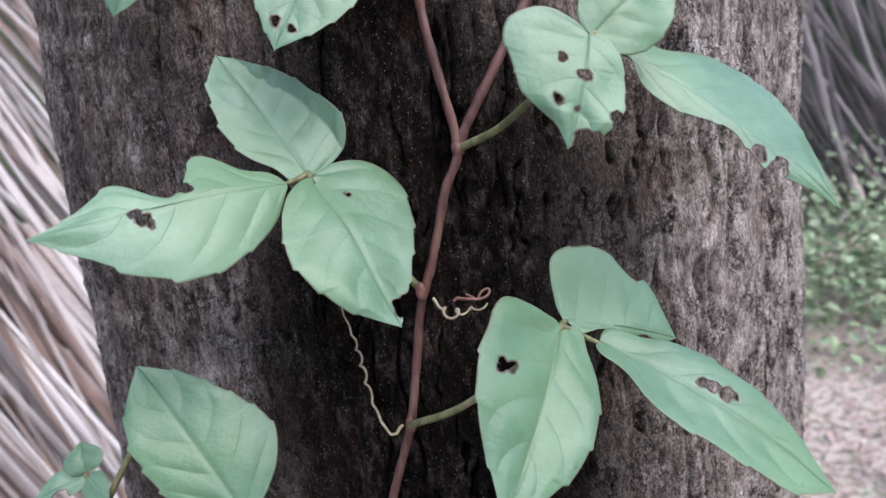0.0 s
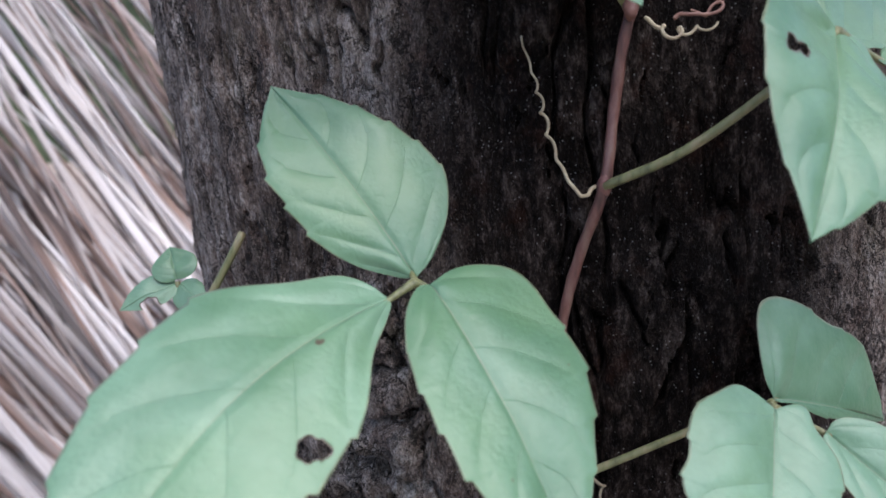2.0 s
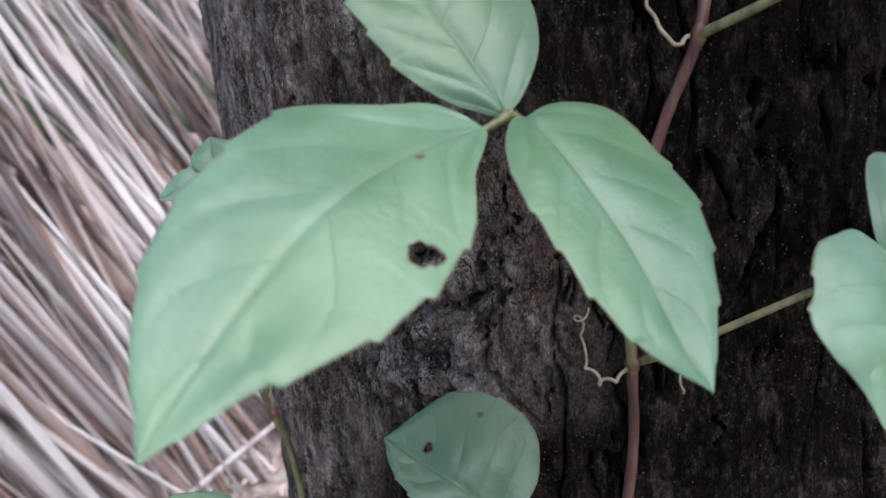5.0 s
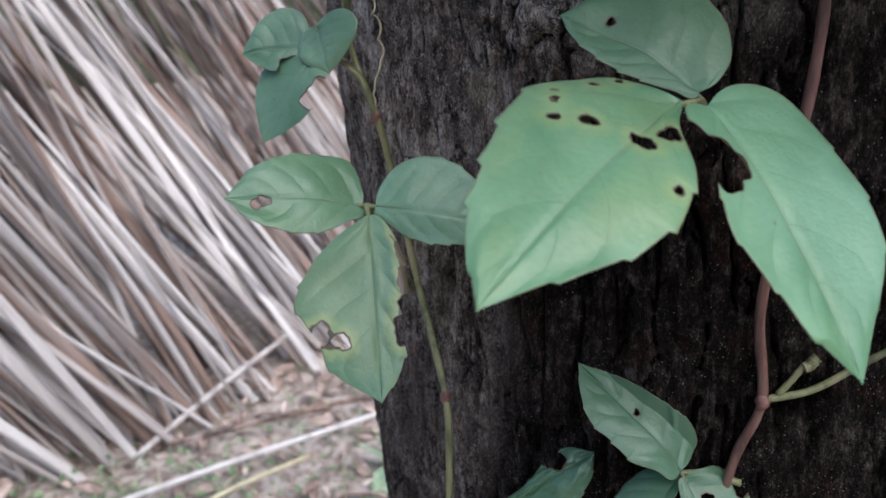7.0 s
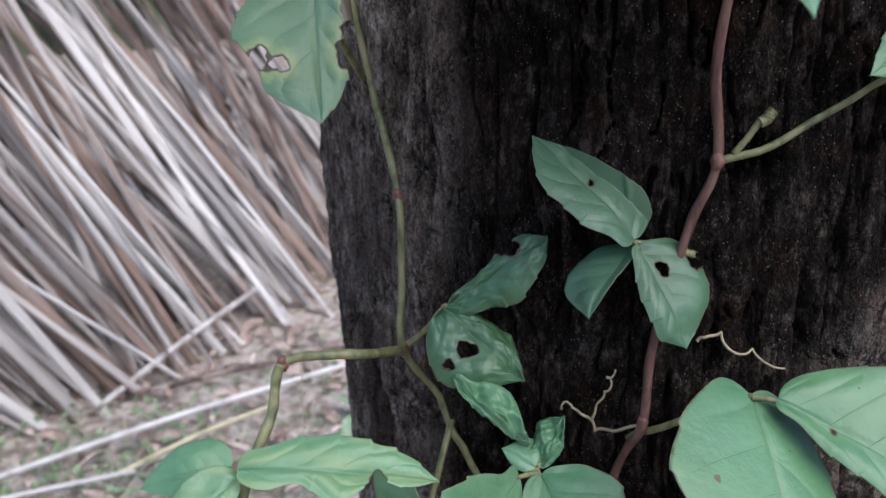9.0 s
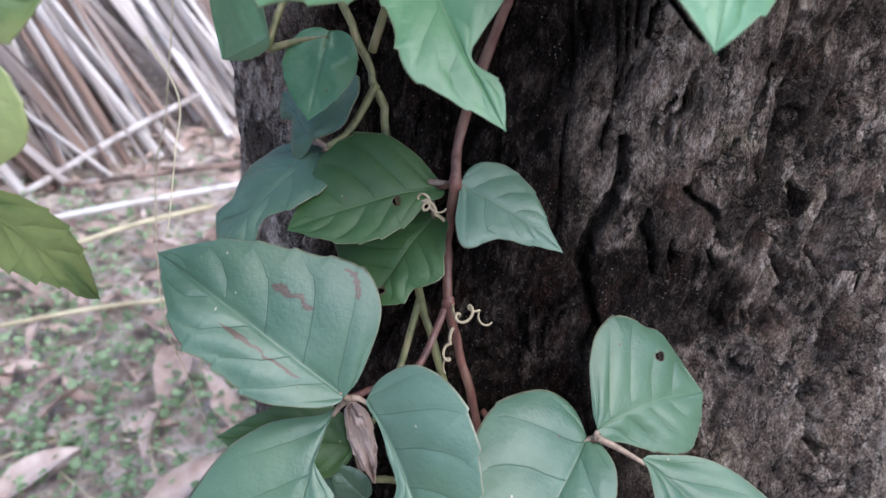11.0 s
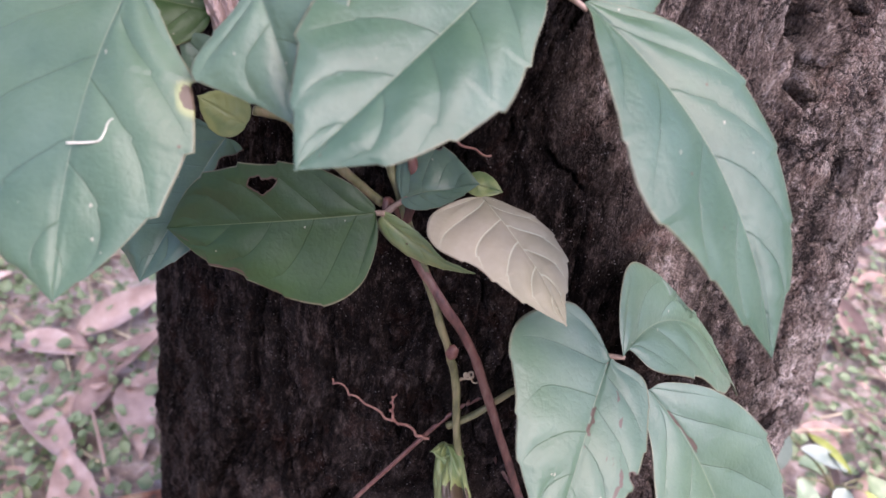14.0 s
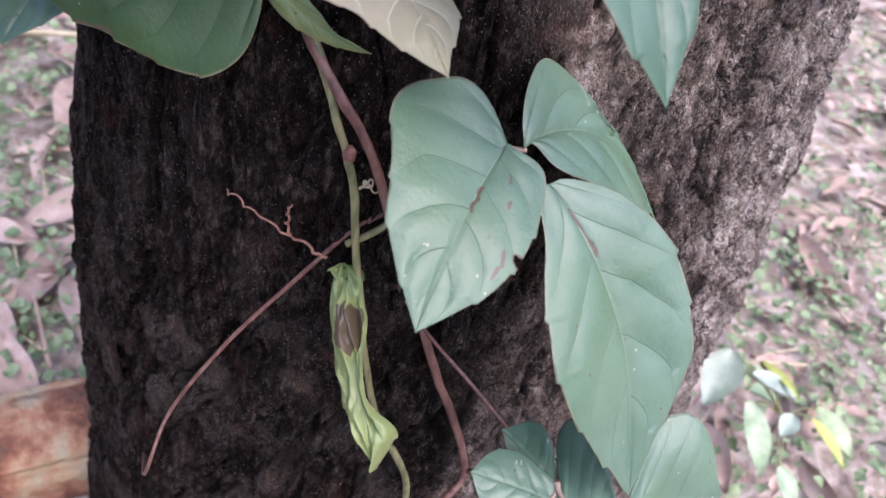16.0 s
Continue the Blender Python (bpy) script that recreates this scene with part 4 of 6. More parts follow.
stem(green_vine, [(-0.014, 0.279, 0.615), (-0.004, 0.282, 0.612), (0.010, 0.283, 0.606), (0.025, 0.277, 0.600), (0.037, 0.272, 0.594)], 0.0016, STEM_GREEN)
stem(red_vine, [(0.070, 0.325, 0.958), (0.072, 0.325, 0.959), (0.073, 0.324, 0.961), (0.074, 0.324, 0.962)], 0.0019, STEM_GREEN)
lf = vine_leaf(red_vine, [(0.093, 0.326, 1.245), (0.084, 0.322, 1.258), (0.064, 0.324, 1.278), (0.051, 0.317, 1.291), (0.056, 0.321, 1.295)])
leaflet(lf, (0.056, 0.319, 1.294), (0.022, 0.336, 1.341), (0.416, -0.710, 0.568), (6.8, 9.5, 15.5, 16.9, 13.9, 9.7), (11.4, 22.3, 28.9, 24.6, 19.6, 10.8), fold=0.14, lobes=(0.33, 0.27))
leaflet(lf, (0.051, 0.309, 1.293), (-0.008, 0.252, 1.289), (0.543, -0.601, 0.586), (4.6, 13.4, 21.2, 24.9, 20.1, 9.8), (6.3, 9.1, 18.0, 2.7, 12.0, 4.5), fold=-0.32, bow=0.008, lobes=(0.33, -0.06), holes=[(0.64, 0.02, 0.021), (0.62, 0.12, 0.026), (0.6, 0.2, 0.017)], bites=[(0.44, -1.0, 0.035)])
leaflet(lf, (0.059, 0.313, 1.294), (0.090, 0.284, 1.246), (0.485, -0.574, 0.660), (13.4, 25.3, 30.6, 25.5, 16.8, 8.9), (6.6, 14.4, 21.1, 24.3, 21.1, 13.8), fold=0.13, lobes=(0.58, 0.29), holes=[(0.18, 0.3, 0.018)], bites=[(0.91, 1.2, 0.08)])
lf = vine_leaf(red_vine, [(0.110, 0.331, 1.298), (0.125, 0.321, 1.304), (0.137, 0.308, 1.313), (0.151, 0.292, 1.323), (0.154, 0.279, 1.329)])
leaflet(lf, (0.154, 0.278, 1.330), (0.145, 0.263, 1.300), (0.186, -0.906, 0.380), (5.3, 9.1, 11.8, 13.1, 12.9, 8.8), (7.3, 17.5, 24.3, 19.3, 14.6, 4.8), fold=0.08, lobes=(0.32, 0.90), holes=[(0.28, -0.27, 0.042), (0.39, 0.05, 0.052), (0.65, -0.35, 0.041), (0.68, 0.02, 0.015)], bites=[(0.69, 0.9, 0.061), (0.92, 1.12, 0.102)])
leaflet(lf, (0.155, 0.280, 1.330), (0.182, 0.305, 1.350), (0.383, -0.781, 0.493), (5.5, 9.5, 11.8, 11.6, 8.9, 5.0), (6.8, 11.9, 14.7, 14.5, 11.1, 6.2), fold=0.07, lobes=(0.35, 0.35))
leaflet(lf, (0.168, 0.308, 1.325), (0.231, 0.298, 1.270), (0.434, -0.653, 0.620), (12.0, 16.5, 29.8, 32.1, 29.3, 19.1), (1.6, 8.5, 9.7, 5.6, 9.4, 3.6), fold=-0.23, bow=0.013, lobes=(0.33, 0.31), bites=[(0.41, -1.4, 0.038), (0.62, -0.72, 0.028), (0.71, -0.7, 0.043)])
lf = vine_leaf(red_vine, [(0.083, 0.318, 1.196), (0.105, 0.308, 1.207), (0.130, 0.305, 1.225), (0.142, 0.304, 1.236)])
leaflet(lf, (0.142, 0.304, 1.236), (0.119, 0.250, 1.195), (0.514, -0.644, 0.568), (7.3, 11.2, 16.5, 18.2, 15.9, 9.1), (9.2, 25.2, 27.3, 26.1, 19.0, 9.4), fold=0.45, lobes=(0.81, 0.38), holes=[(0.41, -0.67, 0.031), (0.39, -0.55, 0.028)])
leaflet(lf, (0.143, 0.311, 1.236), (0.186, 0.332, 1.219), (0.531, -0.715, 0.454), (10.3, 25.7, 31.9, 31.7, 21.4, 20.5), (1.0, 3.9, 1.5, 4.2, 1.2, 3.2), fold=-0.19, lobes=(0.61, 0.26))
leaflet(lf, (0.155, 0.309, 1.228), (0.229, 0.295, 1.174), (0.436, -0.513, 0.740), (7.7, 9.8, 16.5, 17.2, 14.1, 8.2), (6.5, 9.6, 18.1, 18.0, 16.1, 12.7), fold=0.33, lobes=(0.40, 0.54), holes=[(0.4, 0.25, 0.024), (0.44, 0.3, 0.024), (0.49, 0.32, 0.029), (0.52, 0.4, 0.017)])
lf = vine_leaf(red_vine, [(0.099, 0.344, 1.356), (0.084, 0.335, 1.371), (0.071, 0.324, 1.375)])
leaflet(lf, (0.071, 0.324, 1.375), (0.057, 0.297, 1.337), (0.220, -0.822, 0.525), (9.1, 15.8, 19.7, 19.3, 14.8, 8.3), (7.7, 13.5, 16.7, 16.4, 12.6, 7.0), fold=0.07, lobes=(0.35, 0.35), holes=[(0.8, -0.35, 0.035), (0.82, 0.3, 0.03)])
leaflet(lf, (0.077, 0.325, 1.376), (0.095, 0.317, 1.352), (0.022, -0.942, 0.336), (4.1, 7.1, 8.8, 8.7, 6.7, 3.7), (6.8, 11.9, 14.7, 14.5, 11.1, 6.2), fold=0.19, lobes=(0.35, 0.35))
lf = vine_leaf(red_vine, [(0.099, 0.344, 1.356), (0.036, 0.345, 1.393), (0.008, 0.335, 1.386)])
leaflet(lf, (0.008, 0.335, 1.386), (-0.005, 0.317, 1.356), (0.246, -0.876, 0.414), (4.1, 7.1, 8.8, 8.7, 6.7, 3.7), (7.3, 12.7, 15.7, 15.4, 11.9, 6.6), fold=-0.11, lobes=(0.35, 0.35))
lf = vine_leaf(red_vine, [(0.064, 0.315, 1.095), (0.060, 0.305, 1.120), (0.048, 0.290, 1.160), (0.030, 0.274, 1.182)])
leaflet(lf, (0.029, 0.282, 1.181), (-0.010, 0.298, 1.234), (0.325, -0.802, 0.502), (5.7, 12.3, 17.0, 18.1, 17.1, 11.5), (10.3, 19.8, 25.6, 22.4, 16.4, 10.2), fold=0.08, bow=-0.007, lobes=(-0.23, -0.01))
leaflet(lf, (0.024, 0.268, 1.180), (-0.023, 0.183, 1.145), (0.306, -0.501, 0.810), (5.0, 11.5, 22.8, 25.7, 20.9, 10.1), (11.9, 17.5, 27.4, 25.6, 22.3, 14.4), fold=0.01, bow=-0.075, lobes=(-0.02, 0.32), holes=[(0.44, 0.77, 0.029), (0.23, 0.12, 0.007)])
leaflet(lf, (0.034, 0.275, 1.181), (0.069, 0.233, 1.129), (0.456, -0.514, 0.727), (14.5, 26.2, 27.9, 26.6, 19.6, 11.1), (6.6, 12.7, 17.6, 19.0, 17.4, 11.7), fold=0.31, bow=-0.008, lobes=(0.45, 0.35))
lf = vine_leaf(red_vine, [(0.066, 0.317, 1.096), (0.077, 0.311, 1.103), (0.114, 0.311, 1.120), (0.126, 0.294, 1.134)])
leaflet(lf, (0.127, 0.295, 1.136), (0.169, 0.321, 1.114), (0.604, -0.733, 0.313), (11.3, 27.0, 29.7, 25.1, 23.2, 17.6), (1.0, 1.1, 3.3, 3.6, 3.7, 2.0), fold=-0.05, bow=0.013, lobes=(0.86, 0.35))
leaflet(lf, (0.123, 0.281, 1.140), (0.109, 0.243, 1.110), (0.379, -0.650, 0.659), (7.7, 10.7, 17.7, 17.3, 12.3, 6.3), (12.1, 18.6, 25.6, 25.0, 24.0, 9.9), fold=0.35, lobes=(0.91, 0.38))
leaflet(lf, (0.138, 0.285, 1.131), (0.185, 0.270, 1.085), (0.321, -0.753, 0.574), (6.4, 11.1, 13.8, 13.5, 10.4, 5.8), (5.9, 10.3, 12.8, 12.6, 9.6, 5.4), fold=0.37, lobes=(0.35, 0.35))
lf = vine_leaf(green_vine, [(-0.088, 0.385, 1.041), (-0.095, 0.386, 1.059), (-0.114, 0.393, 1.070)])
leaflet(lf, (-0.117, 0.393, 1.071), (-0.146, 0.393, 1.069), (-0.020, -0.855, 0.518), (5.0, 8.7, 10.8, 10.6, 8.2, 4.5), (8.7, 15.1, 18.7, 18.3, 14.1, 7.9), fold=0.11, lobes=(0.35, 0.35), bites=[(0.25, 1.0, 0.2)])
leaflet(lf, (-0.111, 0.389, 1.079), (-0.105, 0.380, 1.060), (-0.382, -0.873, 0.303), (9.1, 15.8, 19.7, 19.3, 14.8, 8.3), (5.0, 8.7, 10.8, 10.6, 8.2, 4.5), fold=0.09, lobes=(0.35, 0.35))
leaflet(lf, (-0.113, 0.388, 1.066), (-0.136, 0.376, 1.033), (-0.305, -0.809, 0.502), (6.8, 11.9, 14.7, 14.5, 11.1, 6.2), (9.1, 15.8, 19.7, 19.3, 14.8, 8.3), fold=0.09, lobes=(0.35, 0.35), bites=[(0.3, 0.9, 0.15)])
lf = vine_leaf(green_vine, [(-0.085, 0.371, 1.129), (-0.087, 0.368, 1.142), (-0.087, 0.367, 1.157)])
leaflet(lf, (-0.087, 0.367, 1.158), (-0.092, 0.375, 1.170), (0.176, -0.806, 0.565), (4.1, 7.1, 8.8, 8.7, 6.7, 3.7), (4.6, 7.9, 9.8, 9.7, 7.4, 4.1), fold=0.25, lobes=(0.35, 0.35))
leaflet(lf, (-0.088, 0.367, 1.156), (-0.108, 0.356, 1.149), (0.153, -0.743, 0.652), (2.7, 4.8, 5.9, 5.8, 4.4, 2.5), (3.6, 6.3, 7.9, 7.7, 5.9, 3.3), fold=0.04, lobes=(0.35, 0.35), bites=[(0.5, 0.9, 0.15)])
leaflet(lf, (-0.086, 0.367, 1.156), (-0.071, 0.357, 1.149), (-0.110, -0.702, 0.704), (2.7, 4.8, 5.9, 5.8, 4.4, 2.5), (3.6, 6.3, 7.9, 7.7, 5.9, 3.3), fold=-0.24, lobes=(0.35, 0.35))
lf = vine_leaf(green_vine, [(-0.089, 0.367, 1.119), (-0.096, 0.361, 1.118), (-0.098, 0.356, 1.120)])
leaflet(lf, (-0.097, 0.356, 1.122), (-0.109, 0.346, 1.111), (0.182, -0.812, 0.554), (5.0, 8.7, 10.8, 10.6, 8.2, 4.5), (5.0, 8.7, 10.8, 10.6, 8.2, 4.5), fold=0.01, lobes=(0.35, 0.35))
lf = vine_leaf(green_vine, [(-0.075, 0.365, 0.970), (-0.080, 0.345, 0.990), (-0.082, 0.322, 1.019)])
leaflet(lf, (-0.084, 0.325, 1.019), (-0.127, 0.306, 1.028), (0.395, -0.580, 0.713), (5.8, 8.1, 12.4, 13.9, 12.2, 8.5), (8.5, 18.6, 20.5, 20.1, 16.0, 10.7), fold=0.05, lobes=(0.32, 0.34), holes=[(0.79, 0.22, 0.033), (0.73, 0.1, 0.042)])
leaflet(lf, (-0.078, 0.318, 1.020), (-0.036, 0.312, 1.014), (-0.037, -0.881, 0.471), (7.7, 15.2, 20.0, 20.4, 17.3, 11.4), (4.0, 5.6, 9.0, 10.4, 9.5, 7.3), fold=-0.12, bow=0.005, lobes=(0.31, 0.33))
leaflet(lf, (-0.080, 0.314, 1.018), (-0.072, 0.271, 0.970), (0.121, -0.731, 0.672), (4.5, 8.1, 11.3, 11.2, 9.2, 7.6), (4.8, 13.7, 21.8, 26.0, 18.8, 14.5), fold=0.03, lobes=(0.35, 0.19), holes=[(0.69, -0.62, 0.042)], bites=[(0.64, -0.87, 0.051), (0.54, 1.02, 0.052), (0.66, 0.97, 0.065)], yellow=0.2, rot=[(0.42, 1.0, 0.26, 0.3), (0.66, -0.86, 0.08, 0.25)], halo=0.8)
lf = vine_leaf(red_vine, [(0.062, 0.316, 1.000), (0.046, 0.314, 1.031), (0.033, 0.301, 1.044), (0.023, 0.287, 1.056)])
leaflet(lf, (0.022, 0.286, 1.059), (-0.015, 0.297, 1.081), (0.211, -0.674, 0.708), (3.8, 5.3, 9.2, 11.3, 10.0, 6.8), (9.1, 19.8, 29.8, 31.5, 27.8, 20.1), fold=0.25, bow=-0.005, lobes=(0.33, 0.70), holes=[(0.7, -0.17, 0.03), (0.52, -0.7, 0.017)])
leaflet(lf, (0.016, 0.279, 1.058), (-0.037, 0.209, 1.029), (0.218, -0.507, 0.834), (2.0, 6.3, 18.0, 21.7, 17.3, 8.4), (17.5, 23.9, 30.4, 27.4, 21.2, 14.2), fold=0.02, bow=-0.014, lobes=(0.41, 0.03), holes=[(0.34, -0.35, 0.023), (0.4, -0.6, 0.016), (0.33, -0.7, 0.013), (0.28, -0.82, 0.009), (0.29, 0.07, 0.023), (0.29, 0.22, 0.023), (0.16, -0.8, 0.011), (0.39, 0.85, 0.015), (0.08, -0.77, 0.013)], bites=[(0.2, 0.62, 0.032)], yellow=0.2, halo=0.5)
leaflet(lf, (0.023, 0.280, 1.056), (0.050, 0.233, 0.998), (0.486, -0.558, 0.673), (16.2, 29.3, 34.2, 32.4, 25.2, 11.8), (10.7, 15.0, 17.2, 22.4, 17.9, 12.4), fold=0.33, lobes=(0.73, 0.31), bites=[(0.2, -0.95, 0.12), (0.28, -0.72, 0.085)])
lf = vine_leaf(red_vine, [(0.053, 0.324, 0.910), (0.039, 0.315, 0.913), (0.029, 0.310, 0.916)])
leaflet(lf, (0.029, 0.310, 0.917), (-0.007, 0.329, 0.952), (0.351, -0.624, 0.699), (6.3, 8.7, 14.1, 14.2, 14.6, 9.4), (8.3, 17.9, 23.4, 21.2, 15.2, 5.0), fold=0.09, lobes=(0.31, 0.30), holes=[(0.48, -0.1, 0.023)])
leaflet(lf, (0.029, 0.312, 0.913), (0.011, 0.293, 0.894), (-0.568, -0.249, 0.785), (2.5, 3.7, 3.9, 2.9, 2.4, 1.7), (6.5, 12.7, 16.4, 18.1, 17.6, 13.3), fold=0.45, lobes=(0.35, 0.30))
leaflet(lf, (0.030, 0.308, 0.916), (0.045, 0.289, 0.884), (0.375, -0.713, 0.592), (7.5, 17.9, 23.2, 22.4, 18.5, 10.5), (3.4, 5.1, 7.4, 9.1, 9.1, 8.2), fold=-0.12, bow=-0.004, lobes=(0.30, 0.35), holes=[(0.28, 0.22, 0.066)], bites=[(0.33, 0.87, 0.086)])
lf = vine_leaf(green_vine, [(-0.062, 0.340, 0.857), (-0.051, 0.339, 0.867), (-0.042, 0.323, 0.885)])
leaflet(lf, (-0.040, 0.323, 0.885), (-0.000, 0.330, 0.912), (-0.299, -0.723, 0.622), (2.8, 3.8, 4.0, 6.5, 7.0, 9.7), (6.0, 8.3, 10.4, 14.6, 11.7, 8.0), fold=0.13, bow=-0.007, lobes=(0.33, 0.33), bites=[(0.66, 1.07, 0.11)], curl=0.5)
leaflet(lf, (-0.043, 0.321, 0.884), (-0.011, 0.305, 0.861), (0.239, -0.598, 0.765), (6.2, 8.7, 11.0, 13.0, 12.0, 7.5), (7.7, 13.9, 18.8, 20.2, 15.6, 8.3), fold=0.14, lobes=(0.33, 0.30), holes=[(0.42, -0.3, 0.086), (0.39, -0.75, 0.048)], curl=0.6)
leaflet(lf, (-0.038, 0.303, 0.864), (-0.010, 0.288, 0.844), (0.269, -0.542, 0.796), (5.9, 10.3, 12.8, 12.6, 9.6, 5.4), (1.8, 3.2, 3.9, 3.9, 3.0, 1.7), fold=0.45, lobes=(0.35, 0.35), curl=1.0)
lf = vine_leaf(red_vine, [(0.031, 0.311, 0.833), (0.040, 0.300, 0.843), (0.058, 0.292, 0.858), (0.067, 0.283, 0.868)])
leaflet(lf, (0.067, 0.285, 0.868), (0.062, 0.209, 0.827), (0.384, -0.461, 0.800), (10.7, 16.9, 22.3, 22.1, 18.1, 10.1), (11.0, 20.9, 32.7, 37.5, 23.6, 14.6), fold=0.06, bow=0.013, lobes=(0.80, 0.81), holes=[(0.43, -0.62, 0.01)])
leaflet(lf, (0.074, 0.279, 0.870), (0.125, 0.255, 0.844), (0.131, -0.585, 0.800), (9.1, 17.3, 26.2, 32.1, 24.6, 12.9), (4.4, 6.0, 10.8, 12.3, 12.6, 11.3), fold=0.29, bow=0.006, lobes=(0.25, 0.35), holes=[(0.31, -0.12, 0.014)])
lf = vine_leaf(green_vine, [(-0.018, 0.294, 0.797), (-0.013, 0.292, 0.814), (-0.007, 0.283, 0.835)])
leaflet(lf, (-0.014, 0.279, 0.837), (-0.061, 0.196, 0.848), (0.836, -0.431, 0.340), (6.4, 15.1, 18.7, 17.6, 15.8, 7.4), (6.0, 8.9, 17.1, 21.1, 19.9, 14.8), fold=0.10, bow=0.027, lobes=(0.33, 0.34))
leaflet(lf, (-0.006, 0.281, 0.836), (0.024, 0.237, 0.796), (0.032, -0.656, 0.754), (8.4, 18.6, 24.9, 17.0, 1.1, 4.8), (6.0, 10.9, 14.9, 15.2, 16.5, 8.5), fold=0.45, bow=-0.031, lobes=(0.42, 0.57))
leaflet(lf, (-0.007, 0.286, 0.837), (0.004, 0.296, 0.851), (-0.252, -0.662, 0.706), (4.2, 5.9, 5.6, 8.0, 8.1, 4.9), (3.1, 4.3, 5.0, 4.9, 3.6, 2.1), fold=0.19, bow=-0.005, lobes=(0.29, 0.35), curl=0.6)
leaflet(lf, (-0.008, 0.284, 0.837), (-0.020, 0.290, 0.841), (0.047, -0.522, 0.851), (1.8, 3.2, 3.9, 3.9, 3.0, 1.7), (4.6, 7.9, 9.8, 9.7, 7.4, 4.1), fold=0.30, lobes=(0.35, 0.35), curl=0.4)
lf = vine_leaf(green_vine, [(-0.041, 0.322, 0.832), (-0.049, 0.302, 0.807), (-0.051, 0.291, 0.796)])
leaflet(lf, (-0.050, 0.288, 0.801), (-0.068, 0.296, 0.790), (-0.340, -0.937, -0.075), (1.8, 3.2, 3.9, 3.9, 3.0, 1.7), (15.9, 27.7, 34.4, 33.8, 26.0, 14.5), fold=-0.45, lobes=(0.35, 0.35))
leaflet(lf, (-0.032, 0.296, 0.802), (-0.036, 0.278, 0.778), (-0.137, -0.780, 0.611), (5.5, 9.5, 11.8, 11.6, 8.9, 5.0), (5.9, 10.3, 12.8, 12.6, 9.6, 5.4), fold=0.04, lobes=(0.35, 0.35))
lf = vine_leaf(green_vine, [(-0.104, 0.251, 0.857), (-0.104, 0.251, 0.858), (-0.105, 0.251, 0.859)])
leaflet(lf, (-0.105, 0.247, 0.864), (-0.041, 0.257, 0.852), (0.241, -0.501, 0.831), (5.6, 7.9, 11.5, 12.3, 10.2, 7.2), (4.9, 6.8, 4.7, 10.7, 2.5, 3.3), fold=0.45, lobes=(0.34, 0.29), bites=[(0.68, -1.4, 0.058)], yellow=0.4)
leaflet(lf, (-0.109, 0.252, 0.861), (-0.139, 0.247, 0.856), (-0.046, -0.537, 0.842), (3.2, 5.5, 6.9, 6.8, 5.2, 2.9), (5.5, 9.5, 11.8, 11.6, 8.9, 5.0), fold=0.19, lobes=(0.35, 0.35))
leaflet(lf, (-0.106, 0.249, 0.859), (-0.127, 0.227, 0.848), (0.099, -0.531, 0.841), (2.7, 4.8, 5.9, 5.8, 4.4, 2.5), (5.0, 8.7, 10.8, 10.6, 8.2, 4.5), fold=0.20, lobes=(0.35, 0.35), yellow=0.4)
lf = vine_leaf(green_vine, [(-0.113, 0.250, 0.834), (-0.121, 0.240, 0.828), (-0.126, 0.234, 0.822), (-0.117, 0.228, 0.814)])
leaflet(lf, (-0.117, 0.228, 0.817), (-0.070, 0.213, 0.833), (-0.421, -0.760, 0.495), (9.1, 12.5, 13.7, 12.2, 7.9, 4.4), (4.2, 5.8, 8.0, 10.7, 11.7, 6.5), fold=-0.42, lobes=(0.43, 0.34), yellow=0.7)
leaflet(lf, (-0.110, 0.217, 0.817), (-0.101, 0.210, 0.783), (-0.150, -0.977, 0.152), (7.3, 15.0, 20.0, 22.1, 21.4, 16.6), (5.5, 8.8, 13.7, 16.9, 16.8, 11.5), fold=0.08, bow=-0.015, lobes=(-0.03, 0.30), yellow=0.8)
leaflet(lf, (-0.118, 0.228, 0.814), (-0.134, 0.218, 0.808), (0.201, -0.731, 0.652), (6.8, 11.9, 14.7, 14.5, 11.1, 6.2), (4.6, 7.9, 9.8, 9.7, 7.4, 4.1), fold=-0.01, lobes=(0.35, 0.35), yellow=0.5)
lf = vine_leaf(green_vine, [(-0.126, 0.234, 0.822), (-0.132, 0.235, 0.796), (-0.122, 0.224, 0.773)])
leaflet(lf, (-0.118, 0.223, 0.775), (-0.112, 0.270, 0.707), (0.994, -0.108, 0.019), (4.1, 6.2, 9.4, 10.1, 7.1, 3.7), (7.0, 10.2, 11.8, 10.0, 6.3, 4.4), fold=0.45, bow=0.005, lobes=(0.35, 0.35), yellow=0.6)
leaflet(lf, (-0.121, 0.221, 0.774), (-0.130, 0.212, 0.761), (-0.115, -0.756, 0.644), (3.6, 6.3, 7.9, 7.7, 5.9, 3.3), (4.1, 7.1, 8.8, 8.7, 6.7, 3.7), fold=0.10, lobes=(0.35, 0.35), yellow=0.3)
lf = vine_leaf(green_vine, [(-0.019, 0.315, 0.779), (-0.027, 0.305, 0.765), (-0.034, 0.297, 0.761)])
leaflet(lf, (-0.039, 0.299, 0.763), (-0.055, 0.321, 0.771), (-0.491, -0.597, 0.634), (7.8, 10.8, 8.0, 3.2, 6.2, 4.9), (10.2, 16.2, 23.8, 24.9, 17.7, 9.0), fold=-0.26, bow=-0.011, lobes=(0.36, 0.55))
leaflet(lf, (-0.036, 0.303, 0.758), (-0.067, 0.270, 0.732), (-0.320, -0.375, 0.870), (2.8, 12.7, 15.1, 11.8, 6.1, 9.6), (4.9, 15.4, 19.4, 18.9, 12.9, 13.4), fold=-0.10, lobes=(0.34, 0.30))
